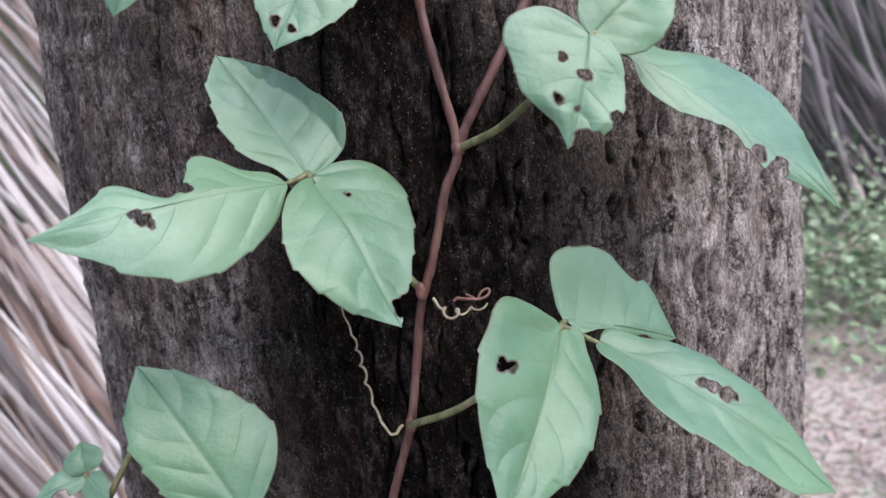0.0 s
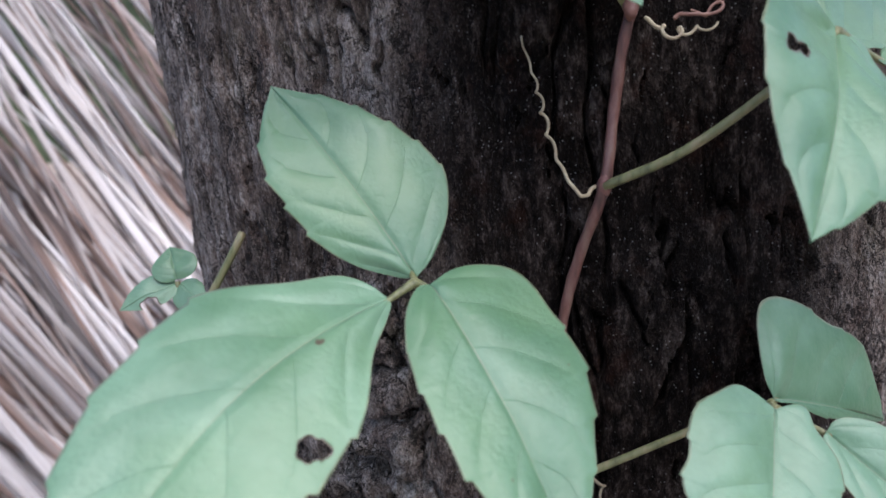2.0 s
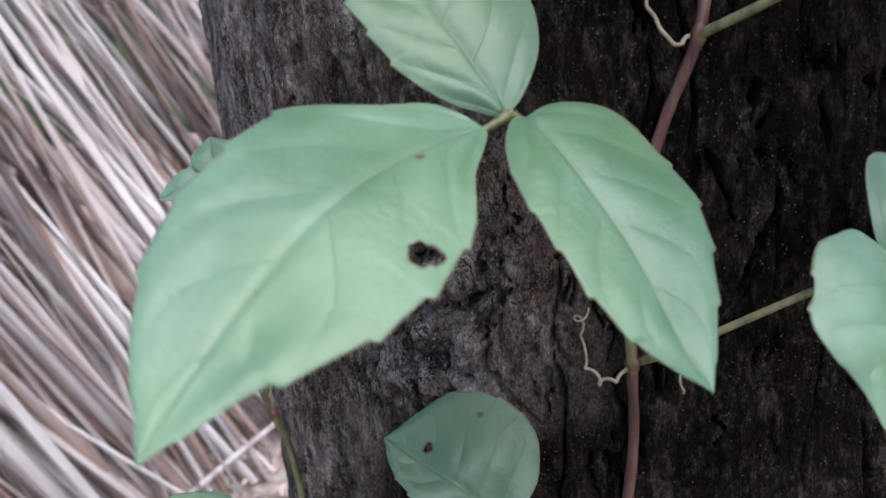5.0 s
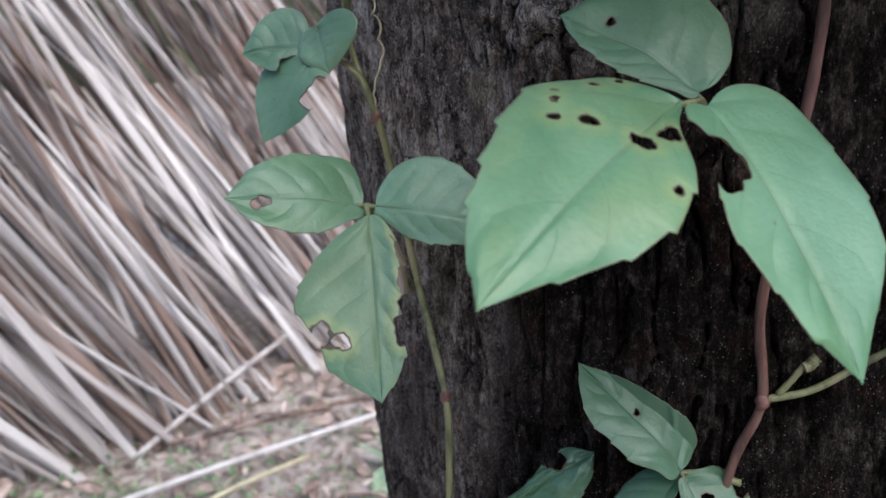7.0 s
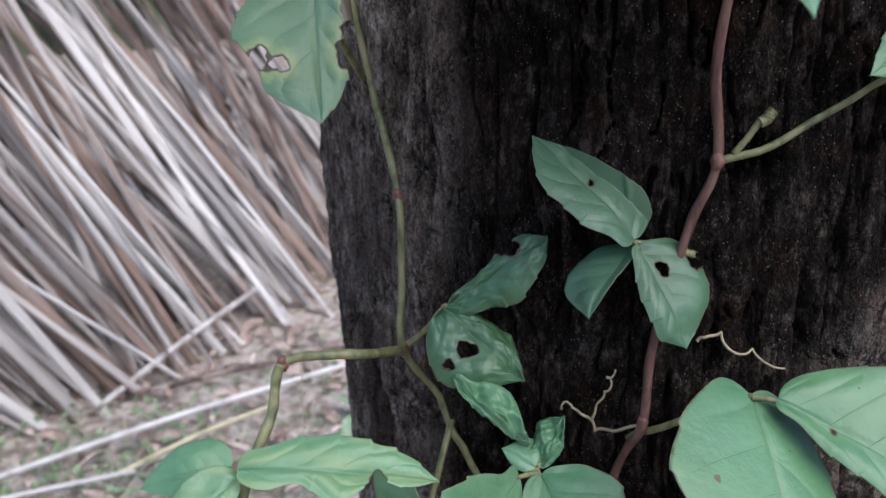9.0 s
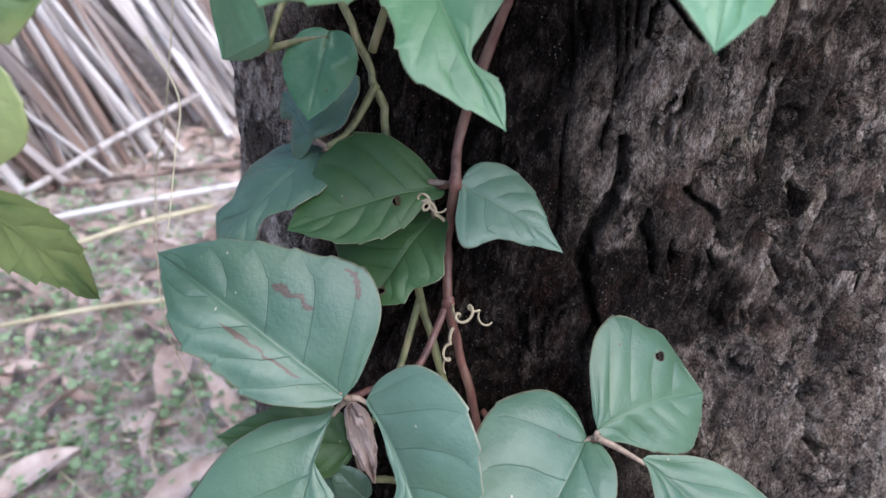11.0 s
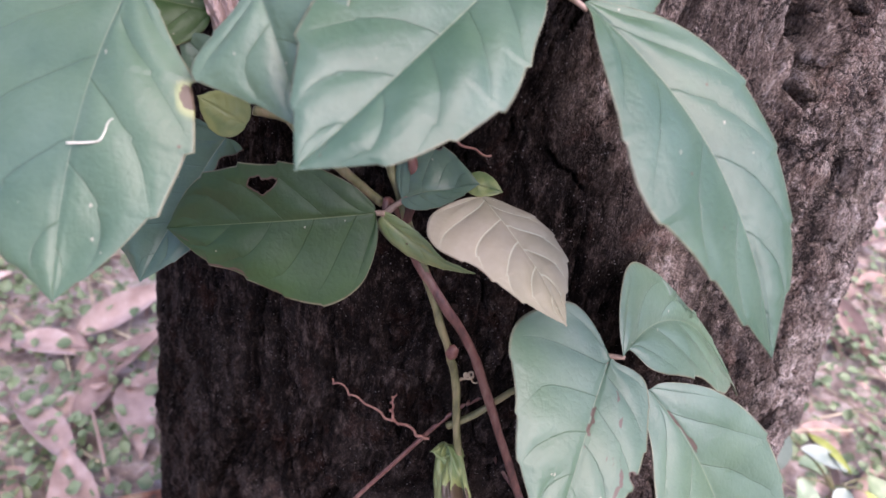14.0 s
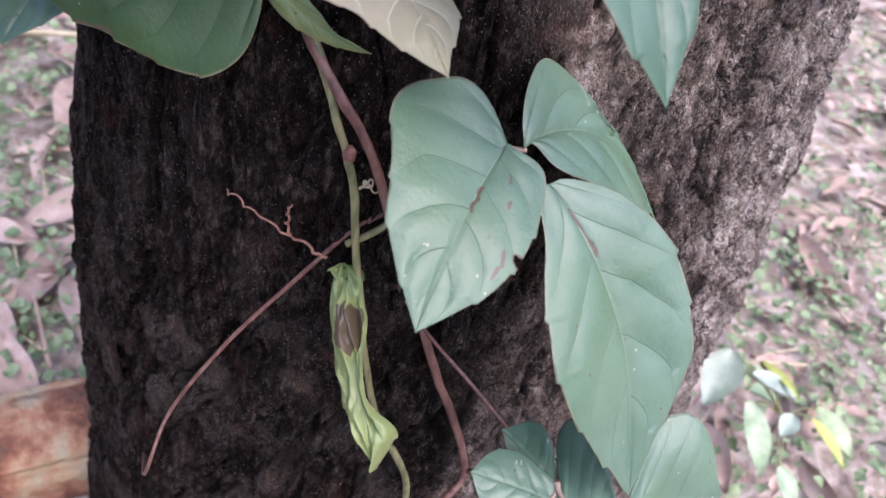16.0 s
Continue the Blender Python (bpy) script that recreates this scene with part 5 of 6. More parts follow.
lf = vine_leaf(red_vine, [(0.012, 0.287, 0.756), (0.005, 0.292, 0.751), (0.002, 0.292, 0.753)])
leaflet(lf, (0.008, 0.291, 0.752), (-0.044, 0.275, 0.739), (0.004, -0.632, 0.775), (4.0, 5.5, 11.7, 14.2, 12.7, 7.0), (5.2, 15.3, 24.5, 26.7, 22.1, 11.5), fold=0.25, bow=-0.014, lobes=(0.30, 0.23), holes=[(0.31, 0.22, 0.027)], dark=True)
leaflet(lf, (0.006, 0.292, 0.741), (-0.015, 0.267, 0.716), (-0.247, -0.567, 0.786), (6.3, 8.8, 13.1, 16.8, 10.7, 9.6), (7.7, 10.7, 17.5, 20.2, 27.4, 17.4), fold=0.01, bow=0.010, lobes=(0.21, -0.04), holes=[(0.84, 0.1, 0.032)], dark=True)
leaflet(lf, (0.014, 0.287, 0.756), (0.051, 0.278, 0.737), (0.227, -0.605, 0.763), (7.2, 12.6, 15.5, 13.3, 8.1, 3.1), (5.2, 15.3, 20.4, 11.0, 7.8, 3.7), fold=0.20, bow=0.009, lobes=(0.37, 0.05))
lf = vine_leaf(red_vine, [(0.013, 0.287, 0.707), (0.003, 0.267, 0.689), (-0.012, 0.253, 0.690), (-0.018, 0.246, 0.692)])
leaflet(lf, (-0.019, 0.241, 0.697), (-0.085, 0.264, 0.733), (0.140, -0.702, 0.698), (6.0, 12.2, 18.5, 18.0, 18.1, 10.0), (14.2, 30.8, 36.9, 29.7, 22.6, 14.1), fold=0.45, lobes=(0.27, 0.21), scars=[(0.38, 0.28, 0.05, 0.26), (0.42, -0.46, -0.3, 0.12), (0.29, -0.86, -0.5, 0.08)])
leaflet(lf, (-0.024, 0.248, 0.684), (-0.031, 0.171, 0.620), (-0.034, -0.632, 0.774), (0.2, -1.2, 13.3, 25.3, 24.7, 15.8), (4.6, 21.2, 34.6, 38.6, 30.9, 22.2), fold=-0.05, bow=-0.045, lobes=(0.07, 0.53), rot=[(0.48, 0.95, 0.035, 0.1)])
leaflet(lf, (-0.012, 0.245, 0.693), (0.019, 0.202, 0.654), (-0.224, -0.736, 0.639), (10.2, 21.7, 28.5, 27.2, 21.3, 12.1), (1.0, 0.6, 2.3, 5.4, 21.2, 10.5), fold=0.45, bow=0.047, lobes=(0.92, 0.65))
lf = vine_leaf(red_vine, [(0.030, 0.280, 0.660), (0.044, 0.262, 0.655), (0.058, 0.250, 0.668), (0.067, 0.243, 0.686)])
leaflet(lf, (0.067, 0.245, 0.688), (0.112, 0.275, 0.682), (0.449, -0.528, 0.720), (10.4, 23.0, 31.3, 32.7, 26.9, 21.9), (5.7, 8.0, 13.7, 18.7, 19.8, 12.7), fold=-0.03, bow=0.057, lobes=(0.16, 0.30), holes=[(0.67, 0.55, 0.035)])
leaflet(lf, (0.064, 0.245, 0.684), (0.022, 0.180, 0.657), (0.133, -0.451, 0.882), (5.6, 13.0, 18.3, 22.6, 19.5, 13.6), (12.8, 25.1, 33.7, 29.4, 23.3, 13.4), fold=0.32, bow=0.022, lobes=(0.84, 0.90))
leaflet(lf, (0.084, 0.243, 0.678), (0.144, 0.191, 0.610), (0.398, -0.522, 0.754), (6.6, 16.9, 23.2, 22.5, 18.4, 12.6), (3.3, 13.7, 25.3, 34.0, 24.1, 14.1), fold=0.45, bow=0.088, lobes=(0.26, 0.34))
lf = vine_leaf(red_vine, [(0.060, 0.262, 0.560), (0.038, 0.260, 0.596), (0.036, 0.255, 0.595)])
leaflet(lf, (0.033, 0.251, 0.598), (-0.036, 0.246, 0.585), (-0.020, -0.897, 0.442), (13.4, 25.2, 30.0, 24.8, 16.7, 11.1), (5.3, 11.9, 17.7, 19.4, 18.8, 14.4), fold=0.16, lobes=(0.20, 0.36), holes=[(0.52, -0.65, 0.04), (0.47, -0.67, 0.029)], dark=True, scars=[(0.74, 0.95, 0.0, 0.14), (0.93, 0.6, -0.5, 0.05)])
leaflet(lf, (0.067, 0.247, 0.612), (0.093, 0.205, 0.600), (0.035, -0.257, 0.966), (2.7, 6.2, 11.0, 12.2, 10.5, 4.6), (9.3, 20.2, 23.1, 15.6, 11.4, 6.3), fold=-0.10, bow=0.007, lobes=(0.34, 0.53), pale=True)
leaflet(lf, (0.041, 0.257, 0.601), (0.066, 0.256, 0.611), (-0.336, -0.640, 0.691), (8.2, 14.3, 17.7, 17.4, 13.3, 7.4), (2.7, 4.8, 5.9, 5.8, 4.4, 2.5), fold=0.26, lobes=(0.35, 0.35), bites=[(0.55, 1.1, 0.12)])
leaflet(lf, (0.062, 0.259, 0.609), (0.074, 0.256, 0.609), (-0.153, -0.593, 0.791), (2.3, 4.0, 4.9, 4.8, 3.7, 2.1), (1.8, 3.2, 3.9, 3.9, 3.0, 1.7), fold=0.06, lobes=(0.35, 0.35), yellow=0.6)
leaflet(lf, (0.035, 0.254, 0.595), (0.069, 0.246, 0.581), (-0.194, -0.978, 0.076), (2.8, 3.9, 4.1, 3.0, 0.6, 0.7), (4.2, 5.8, 6.2, 5.6, 4.2, 2.3), fold=0.45, bow=-0.032, lobes=(0.35, 0.36), yellow=0.6, curl=0.3)
leaflet(lf, (-0.028, 0.290, 0.596), (-0.047, 0.243, 0.562), (0.012, -0.596, 0.803), (7.3, 12.7, 15.7, 15.4, 11.9, 6.6), (16.4, 28.5, 35.4, 34.8, 26.7, 14.9), fold=0.00, lobes=(0.35, 0.35), bites=[(0.2, 1.0, 0.2)])
lf = vine_leaf(green_vine, [(0.070, 0.253, 0.506), (0.082, 0.247, 0.517), (0.099, 0.239, 0.539), (0.114, 0.228, 0.567)])
leaflet(lf, (0.114, 0.219, 0.575), (0.096, 0.163, 0.550), (0.263, -0.452, 0.852), (3.7, 15.1, 19.6, 20.0, 16.4, 9.0), (15.7, 25.2, 32.7, 24.2, 18.8, 10.0), fold=0.15, bow=-0.039, lobes=(0.94, 1.05), bites=[(0.52, 0.97, 0.028)], scars=[(0.36, 0.03, 0.0, 0.1), (0.2, 0.35, 0.3, 0.04), (0.33, 0.5, -0.4, 0.03), (0.6, 0.75, 0.8, 0.08)])
leaflet(lf, (0.120, 0.225, 0.571), (0.186, 0.260, 0.522), (0.649, -0.209, 0.731), (14.6, 23.5, 17.7, 11.6, 6.5, 2.6), (1.4, 15.0, 21.9, 22.8, 23.2, 9.6), fold=0.45, bow=0.229, lobes=(0.44, 0.19))
leaflet(lf, (0.129, 0.217, 0.565), (0.177, 0.170, 0.480), (0.475, -0.627, 0.618), (9.6, 20.5, 28.8, 28.7, 24.5, 10.6), (8.0, 14.5, 26.5, 31.6, 25.8, 14.2), fold=0.43, bow=0.083, lobes=(0.33, 0.35), scars=[(0.16, 0.02, 0.0, 0.1)])
lf = vine_leaf(green_vine, [(0.076, 0.239, 0.492), (0.075, 0.236, 0.493), (0.073, 0.234, 0.493)])
leaflet(lf, (0.069, 0.237, 0.498), (0.093, 0.184, 0.449), (-0.374, -0.713, 0.593), (4.0, 5.6, 5.8, 2.0, 2.9, 9.0), (5.0, 9.3, 12.0, 11.9, 9.8, 7.1), fold=0.45, bow=0.004, lobes=(0.35, 0.34), yellow=0.6, curl=1.2, rot=[(0.3, 0.1, 0.13, 0.8)])
leaflet(lf, (0.076, 0.235, 0.494), (0.063, 0.234, 0.497), (0.193, -0.285, 0.939), (1.8, 3.2, 3.9, 3.9, 3.0, 1.7), (3.2, 5.5, 6.9, 6.8, 5.2, 2.9), fold=0.05, lobes=(0.35, 0.35), yellow=0.6, curl=0.6)
lf = vine_leaf(red_vine, [(0.129, 0.193, 0.443), (0.147, 0.180, 0.461), (0.155, 0.176, 0.472)])
leaflet(lf, (0.157, 0.174, 0.467), (0.135, 0.192, 0.475), (0.097, -0.310, 0.946), (4.5, 6.3, 6.5, 6.0, 5.1, 2.8), (3.3, 4.6, 6.9, 10.9, 12.3, 10.5), fold=-0.01, bow=-0.005, lobes=(0.35, 0.30))
leaflet(lf, (0.157, 0.169, 0.471), (0.175, 0.168, 0.475), (-0.195, -0.050, 0.979), (4.7, 24.0, 34.1, 33.7, 25.7, 15.8), (4.6, 9.3, 12.1, 12.1, 9.6, 5.3), fold=0.05, lobes=(0.36, 0.35))
leaflet(lf, (0.155, 0.170, 0.469), (0.124, 0.171, 0.478), (0.239, -0.320, 0.917), (5.0, 6.9, 7.2, 9.8, 11.5, 8.0), (5.7, 7.9, 10.0, 12.1, 11.6, 8.3), fold=-0.04, lobes=(0.33, 0.33))
leaflet(lf, (0.179, 0.171, 0.476), (0.215, 0.181, 0.472), (0.265, -0.711, 0.651), (7.3, 19.4, 27.8, 29.9, 26.6, 18.4), (6.9, 10.1, 12.1, 12.0, 9.5, 5.2), fold=0.14, lobes=(0.05, 0.35))
lf = vine_leaf(red_vine, [(0.058, 0.314, 0.945), (0.073, 0.325, 0.949), (0.087, 0.322, 0.958), (0.101, 0.318, 0.966), (0.113, 0.311, 0.974)])
leaflet(lf, (0.121, 0.307, 0.993), (0.093, 0.292, 0.976), (0.125, -0.825, 0.552), (6.8, 11.9, 14.7, 14.5, 11.1, 6.2), (4.1, 7.1, 8.8, 8.7, 6.7, 3.7), fold=-0.02, lobes=(0.35, 0.35))

lf = vine_leaf(green_vine, [(0.002, 0.297, 0.702), (-0.006, 0.275, 0.672), (-0.018, 0.258, 0.657)])
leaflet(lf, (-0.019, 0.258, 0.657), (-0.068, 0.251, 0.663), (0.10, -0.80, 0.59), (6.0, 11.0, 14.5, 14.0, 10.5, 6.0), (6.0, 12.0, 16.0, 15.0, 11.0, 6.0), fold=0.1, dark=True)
leaflet(lf, (-0.012, 0.246, 0.642), (-0.026, 0.252, 0.652), (0.05, -0.85, 0.52), (3.0, 5.0, 6.5, 6.5, 5.0, 3.0), (3.0, 5.0, 6.5, 6.5, 5.0, 3.0), fold=0.1)
leaflet(lf, (-0.004, 0.236, 0.634), (-0.017, 0.236, 0.641), (0.0, -0.85, 0.52), (2.5, 5.0, 6.5, 6.5, 5.0, 3.0), (2.5, 5.0, 6.5, 6.0, 5.0, 3.0), yellow=0.6)
curl = leaflet(lf, (-0.020, 0.259, 0.678), (-0.009, 0.247, 0.651), (0.25, -0.90, 0.30), (2.0, 4.0, 5.5, 5.0, 4.0, 2.5), (2.0, 3.5, 4.5, 5.0, 4.0, 2.5), fold=0.45, curl=1.2)
curl.data.materials[0] = DEAD
tagged(curl, "dry brown curled leaflet")

# ---------------------------------------------------------------- stack of dry stalks
def stalk_mesh(seed, length, width, mat, name):
    rs = np.random.RandomState(seed)
    n = 7
    bend = 0.04 * rs.randn(2) * length
    path = [np.array((bend[0] * (k / (n - 1)) ** 2, bend[1] * (k / (n - 1)) ** 2 + 0.01 * rs.randn(), length * k / (n - 1))) for k in range(n)]
    rad = [width * (0.55 + 0.1 * rs.rand()) * (1 - 0.45 * (k / (n - 1)) ** 2) for k in range(n)]
    v, f = tube(path, rad, 7, 0.55)
    me = bpy.data.meshes.new(name)
    me.from_pydata([tuple(q) for q in v], [], f)
    me.materials.append(mat)
    return me


def aim(at, way, spin):
    q = Vector(way).to_track_quat("Z", "Y").to_matrix().to_4x4()
    return Matrix.Translation(at) @ q @ Matrix.Rotation(spin, 4, "Z")


def build_stack():
    rs = np.random.RandomState(5)
    stack = thing("stalk_stack", (-1.1, 2.0, -0.01), "leaning stack of dry grey-pink palm stalks on the ground", "firewood")
    kinds = [stalk_mesh(200 + k, 2.2 + 0.6 * rs.rand(), 0.009 + 0.026 * rs.rand() ** 1.6, STALK, "stalk") for k in range(18)]
    foot = glide([(-0.30, 3.15, 0), (-0.44, 2.8, 0), (-0.62, 2.3, 0), (-0.76, 1.95, 0), (-0.95, 1.68, 0), (-1.08, 1.45, 0), (-1.35, 1.2, 0), (-1.8, 1.0, 0)], 20)
    # the stalks lie in loose bundles, each with a slope of its own
    for k in range(58):
        s = (k + rs.rand()) / 58
        p = foot[int(s * (len(foot) - 1))]
        back = abs(rs.randn()) * 0.2
        slope = np.array((-0.68 + 0.13 * rs.randn(), 0.10 + 0.16 * rs.randn(), 1.0))
        for j in range(3 + rs.randint(5)):
            x, y = p[0] - 0.25 * back + 0.06 * rs.randn(), p[1] + back + 0.05 * rs.randn()
            z = float(ground_height(np.array(x), np.array(y))) + 0.2 * back * rs.rand() - 0.01
            way = slope + np.array((0.045 * rs.randn(), 0.04 * rs.randn(), 0.0))
            ob = new("stalk", kinds[rs.randint(len(kinds))])
            ob.matrix_basis = aim((x, y, z), way, 6.28 * rs.rand())
            adopt(ob, stack)
    return stack


def stack_rear():
    """The crowded stalks behind, which show only as gaps are filled."""
    rs = np.random.RandomState(6)
    src = stalk_mesh(260, 2.6, 0.016, STALK, "stalk_rear")
    base = np.array([v.co for v in src.vertices])
    faces = [tuple(p.vertices) for p in src.polygons]
    vs, fs = [], []
    for k in range(130):
        x, y = -0.1 - 2.4 * rs.rand(), 0.0
        y = 3.2 + 0.6 * rs.rand() - 0.35 * max(0.0, -x - 0.6)
        m = np.array(aim((x, y, 0.0), (-0.62 + 0.16 * rs.randn(), 0.08 * rs.randn(), 1.0), 6.28 * rs.rand()))
        fs += [tuple(q + len(base) * k for q in f) for f in faces]
        vs.append(base @ m[:3, :3].T + m[:3, 3])
    bpy.data.meshes.remove(src)
    ob = mesh_object("stalks_behind", np.concatenate(vs), fs, STALK, stack)
    tagged(ob, "crowded stalks at the back of the stack", kind="stuff")


stack = build_stack()
stack_rear()


# ---------------------------------------------------------------- litter, weeds and distance
def joined(name, base_v, base_f, mats, mat, label, category):
    """Many copies of one small shape joined into one object of countless pieces."""
    base_v = np.array(base_v, float)
    m = np.array(mats)
    v = np.einsum("kij,nj->kni", m[:, :3, :3], base_v) + m[:, None, :3, 3]
    n = len(base_v)
    faces = [tuple(q + k * n for q in f) for k in range(len(m)) for f in base_f]
    return tagged(mesh_object(name, v.reshape(-1, 3), faces, mat), label, category, kind="stuff")


def blade(length, width, bend, n=7, cup=0.25):
    """A simple pointed leaf, cupped and bent, lying along +x."""
    v, f = [], []
    for i in range(n):
        s = i / (n - 1)
        w = width * math.sin(math.pi * (0.04 + 0.92 * s) ** 0.8)
        z = bend * length * 4 * s * (1 - s)
        for k in (-1, -0.5, 0, 0.5, 1):
            v.append((length * (s - 0.5), k * w, z + cup * width * k * k))
    for i in range(n - 1):
        for k in range(4):
            a = i * 5 + k
            f.append((a, a + 5, a + 6, a + 1))
    return v, f


def lay(x, y, up, yaw, tilt, roll, scale):
    z = float(ground_height(np.array(x), np.array(y))) + up
    m = pose(x, y, z, roll, tilt, yaw) @ Matrix.Diagonal((scale, scale, scale, 1))
    return [list(r) for r in m]


def clear_of_trunk(x, y):
    return math.hypot(x - 0.088, y - 0.43) > 0.29


def scatter_spots(rs, n, box, near=2.0):
    out = []
    while len(out) < n:
        x, y = box[0] + (box[2] - box[0]) * rs.rand(), box[1] + (box[3] - box[1]) * rs.rand()
        d = math.hypot(x - 0.1, y - 1.0) / near
        if clear_of_trunk(x, y) and rs.rand() < 1 / (1 + d ** 4):
            out.append((x, y))
    return out


def build_litter():
    rs = np.random.RandomState(11)
    v, f = blade(0.08, 0.017, 0.10, 7, 0.5)
    spots = scatter_spots(rs, 5600, (-4.2, -3.0, 4.4, 5.4))
    joined("leaf_litter", v, f, [lay(x, y, 0.004 + 0.02 * rs.rand(), 360 * rs.rand(), 14 * rs.randn(), 25 * rs.randn(), 0.2 + 0.9 * rs.rand() ** 1.8) for x, y in spots],
           DEAD, "brown curled dead leaves scattered over the soil", "leaf litter")
    # small round-leaved weeds in loose drifts
    v, f = blade(0.016, 0.0075, 0.12, 5, 0.2)
    mats = []
    for cx0, cy0, sp, n in ((-0.33, 0.52, 0.12, 420), (-0.9, 1.2, 0.35, 1900), (-0.5, 0.85, 0.25, 1300), (0.7, 0.8, 0.35, 2000), (1.1, 1.6, 0.6, 3200), (1.6, 2.8, 0.9, 1500), (-0.35, 1.6, 0.4, 600), (2.4, 4.6, 1.2, 1200), (0.8, 0.3, 0.3, 900)):
        for k in range(n):
            x, y = cx0 + sp * rs.randn() * 0.7, cy0 + sp * rs.randn() * 0.7
            if clear_of_trunk(x, y) and y > -0.3:
                mats.append(lay(x, y, 0.012 + 0.03 * rs.rand(), 360 * rs.rand(), 22 * rs.randn(), 22 * rs.randn(), 0.35 + 0.85 * rs.rand() ** 1.5))
    joined("weeds", v, f, mats, WEED, "low patches of small round-leaved green weeds", "weeds")
    # chaff: thin broken straw pieces
    v, f = tube([(-0.5, 0, 0), (0, 0.01, 0.004), (0.5, 0, 0)], 0.012, 5)
    mats = []
    for x, y in scatter_spots(rs, 2600, (-4.2, -3.0, 4.4, 5.4)):
        mats.append(lay(x, y, 0.01 + 0.012 * rs.rand(), 360 * rs.rand(), 4 * rs.randn(), 0, 0.03 + 0.13 * rs.rand() ** 2))
    joined("chaff", v, f, mats, STRAW, "short broken straw pieces strewn on the soil", "straw")


build_litter()


def build_dead_leaves():
    """The larger dead leaves that can be told apart."""
    rs = np.random.RandomState(23)
    shapes = []
    for k in range(5):
        v, f = blade(0.10 + 0.05 * rs.rand(), 0.016 + 0.012 * rs.rand(), 0.05 + 0.10 * rs.rand(), 9, 0.2 + 0.6 * rs.rand())
        me = bpy.data.meshes.new("dead_leaf")
        me.from_pydata(v, [], f)
        me.polygons.foreach_set("use_smooth", [True] * len(me.polygons))
        me.materials.append(DEAD)
        shapes.append(me)
    spots = [(-0.36, 0.56), (-0.30, 0.66), (-0.46, 0.52), (-0.55, 0.75), (-0.42, 0.86), (-0.62, 0.62), (-0.70, 0.95), (-0.5, 1.1),
             (-0.82, 1.2), (-0.6, 1.35), (-0.95, 0.9), (-0.35, 0.95), (0.62, 0.62), (0.72, 0.9), (0.55, 0.85), (0.9, 1.1), (0.8, 0.55), (1.1, 1.5), (1.25, 2.3), (1.0, 2.0), (1.5, 2.6), (-0.28, 0.48), (-0.33, 0.60), (-0.40, 0.68), (-0.52, 0.60), (-0.45, 0.98), (-0.78, 0.80), (-0.66, 1.12), (-0.34, 0.76), (-0.58, 0.90), (-0.9, 1.05)]
    for x, y in spots:
        ob = new("dead_leaf", shapes[rs.randint(5)])
        ob.matrix_basis = Matrix(lay(x, y, 0.018, 360 * rs.rand(), 9 * rs.randn(), 18 * rs.randn(), 0.7 + 0.6 * rs.rand()))
        tagged(ob, "dry pinkish-brown curled dead leaf on the soil", "dead leaf", "dead leaves on the ground")


build_dead_leaves()


def loose_stick(a, b, r, mat, label, name="fallen_stick"):
    mid = (np.array(a) + np.array(b)) / 2 + np.array((0.01, 0.0, 0.015))
    v, f = tube(glide([a, mid, b], 5), r, 7, 0.7)
    tagged(mesh_object(name, v, f, mat), label, "stick", "fallen sticks on the ground")


for a, b, r in (((-1.25, 1.15, 0.03), (-0.42, 1.75, 0.03), 0.008), ((-0.95, 1.62, 0.02), (-0.15, 1.95, 0.03), 0.008),
                ((-0.75, 2.05, 0.12), (-1.02, 1.55, 0.02), 0.009), ((-1.3, 1.05, 0.04), (-0.8, 1.3, 0.03), 0.006)):
    loose_stick(a, b, r, STALK, "grey dry stalk lying on the soil before the stack")
for a, b, r in (((-0.86, 1.28, 0.02), (-0.56, 1.56, 0.03), 0.006), ((-0.8, 1.05, 0.03), (-0.42, 1.22, 0.02), 0.005)):
    loose_stick(a, b, r, STRAW, "pale yellow straw blade lying on the soil", "straw_blade")


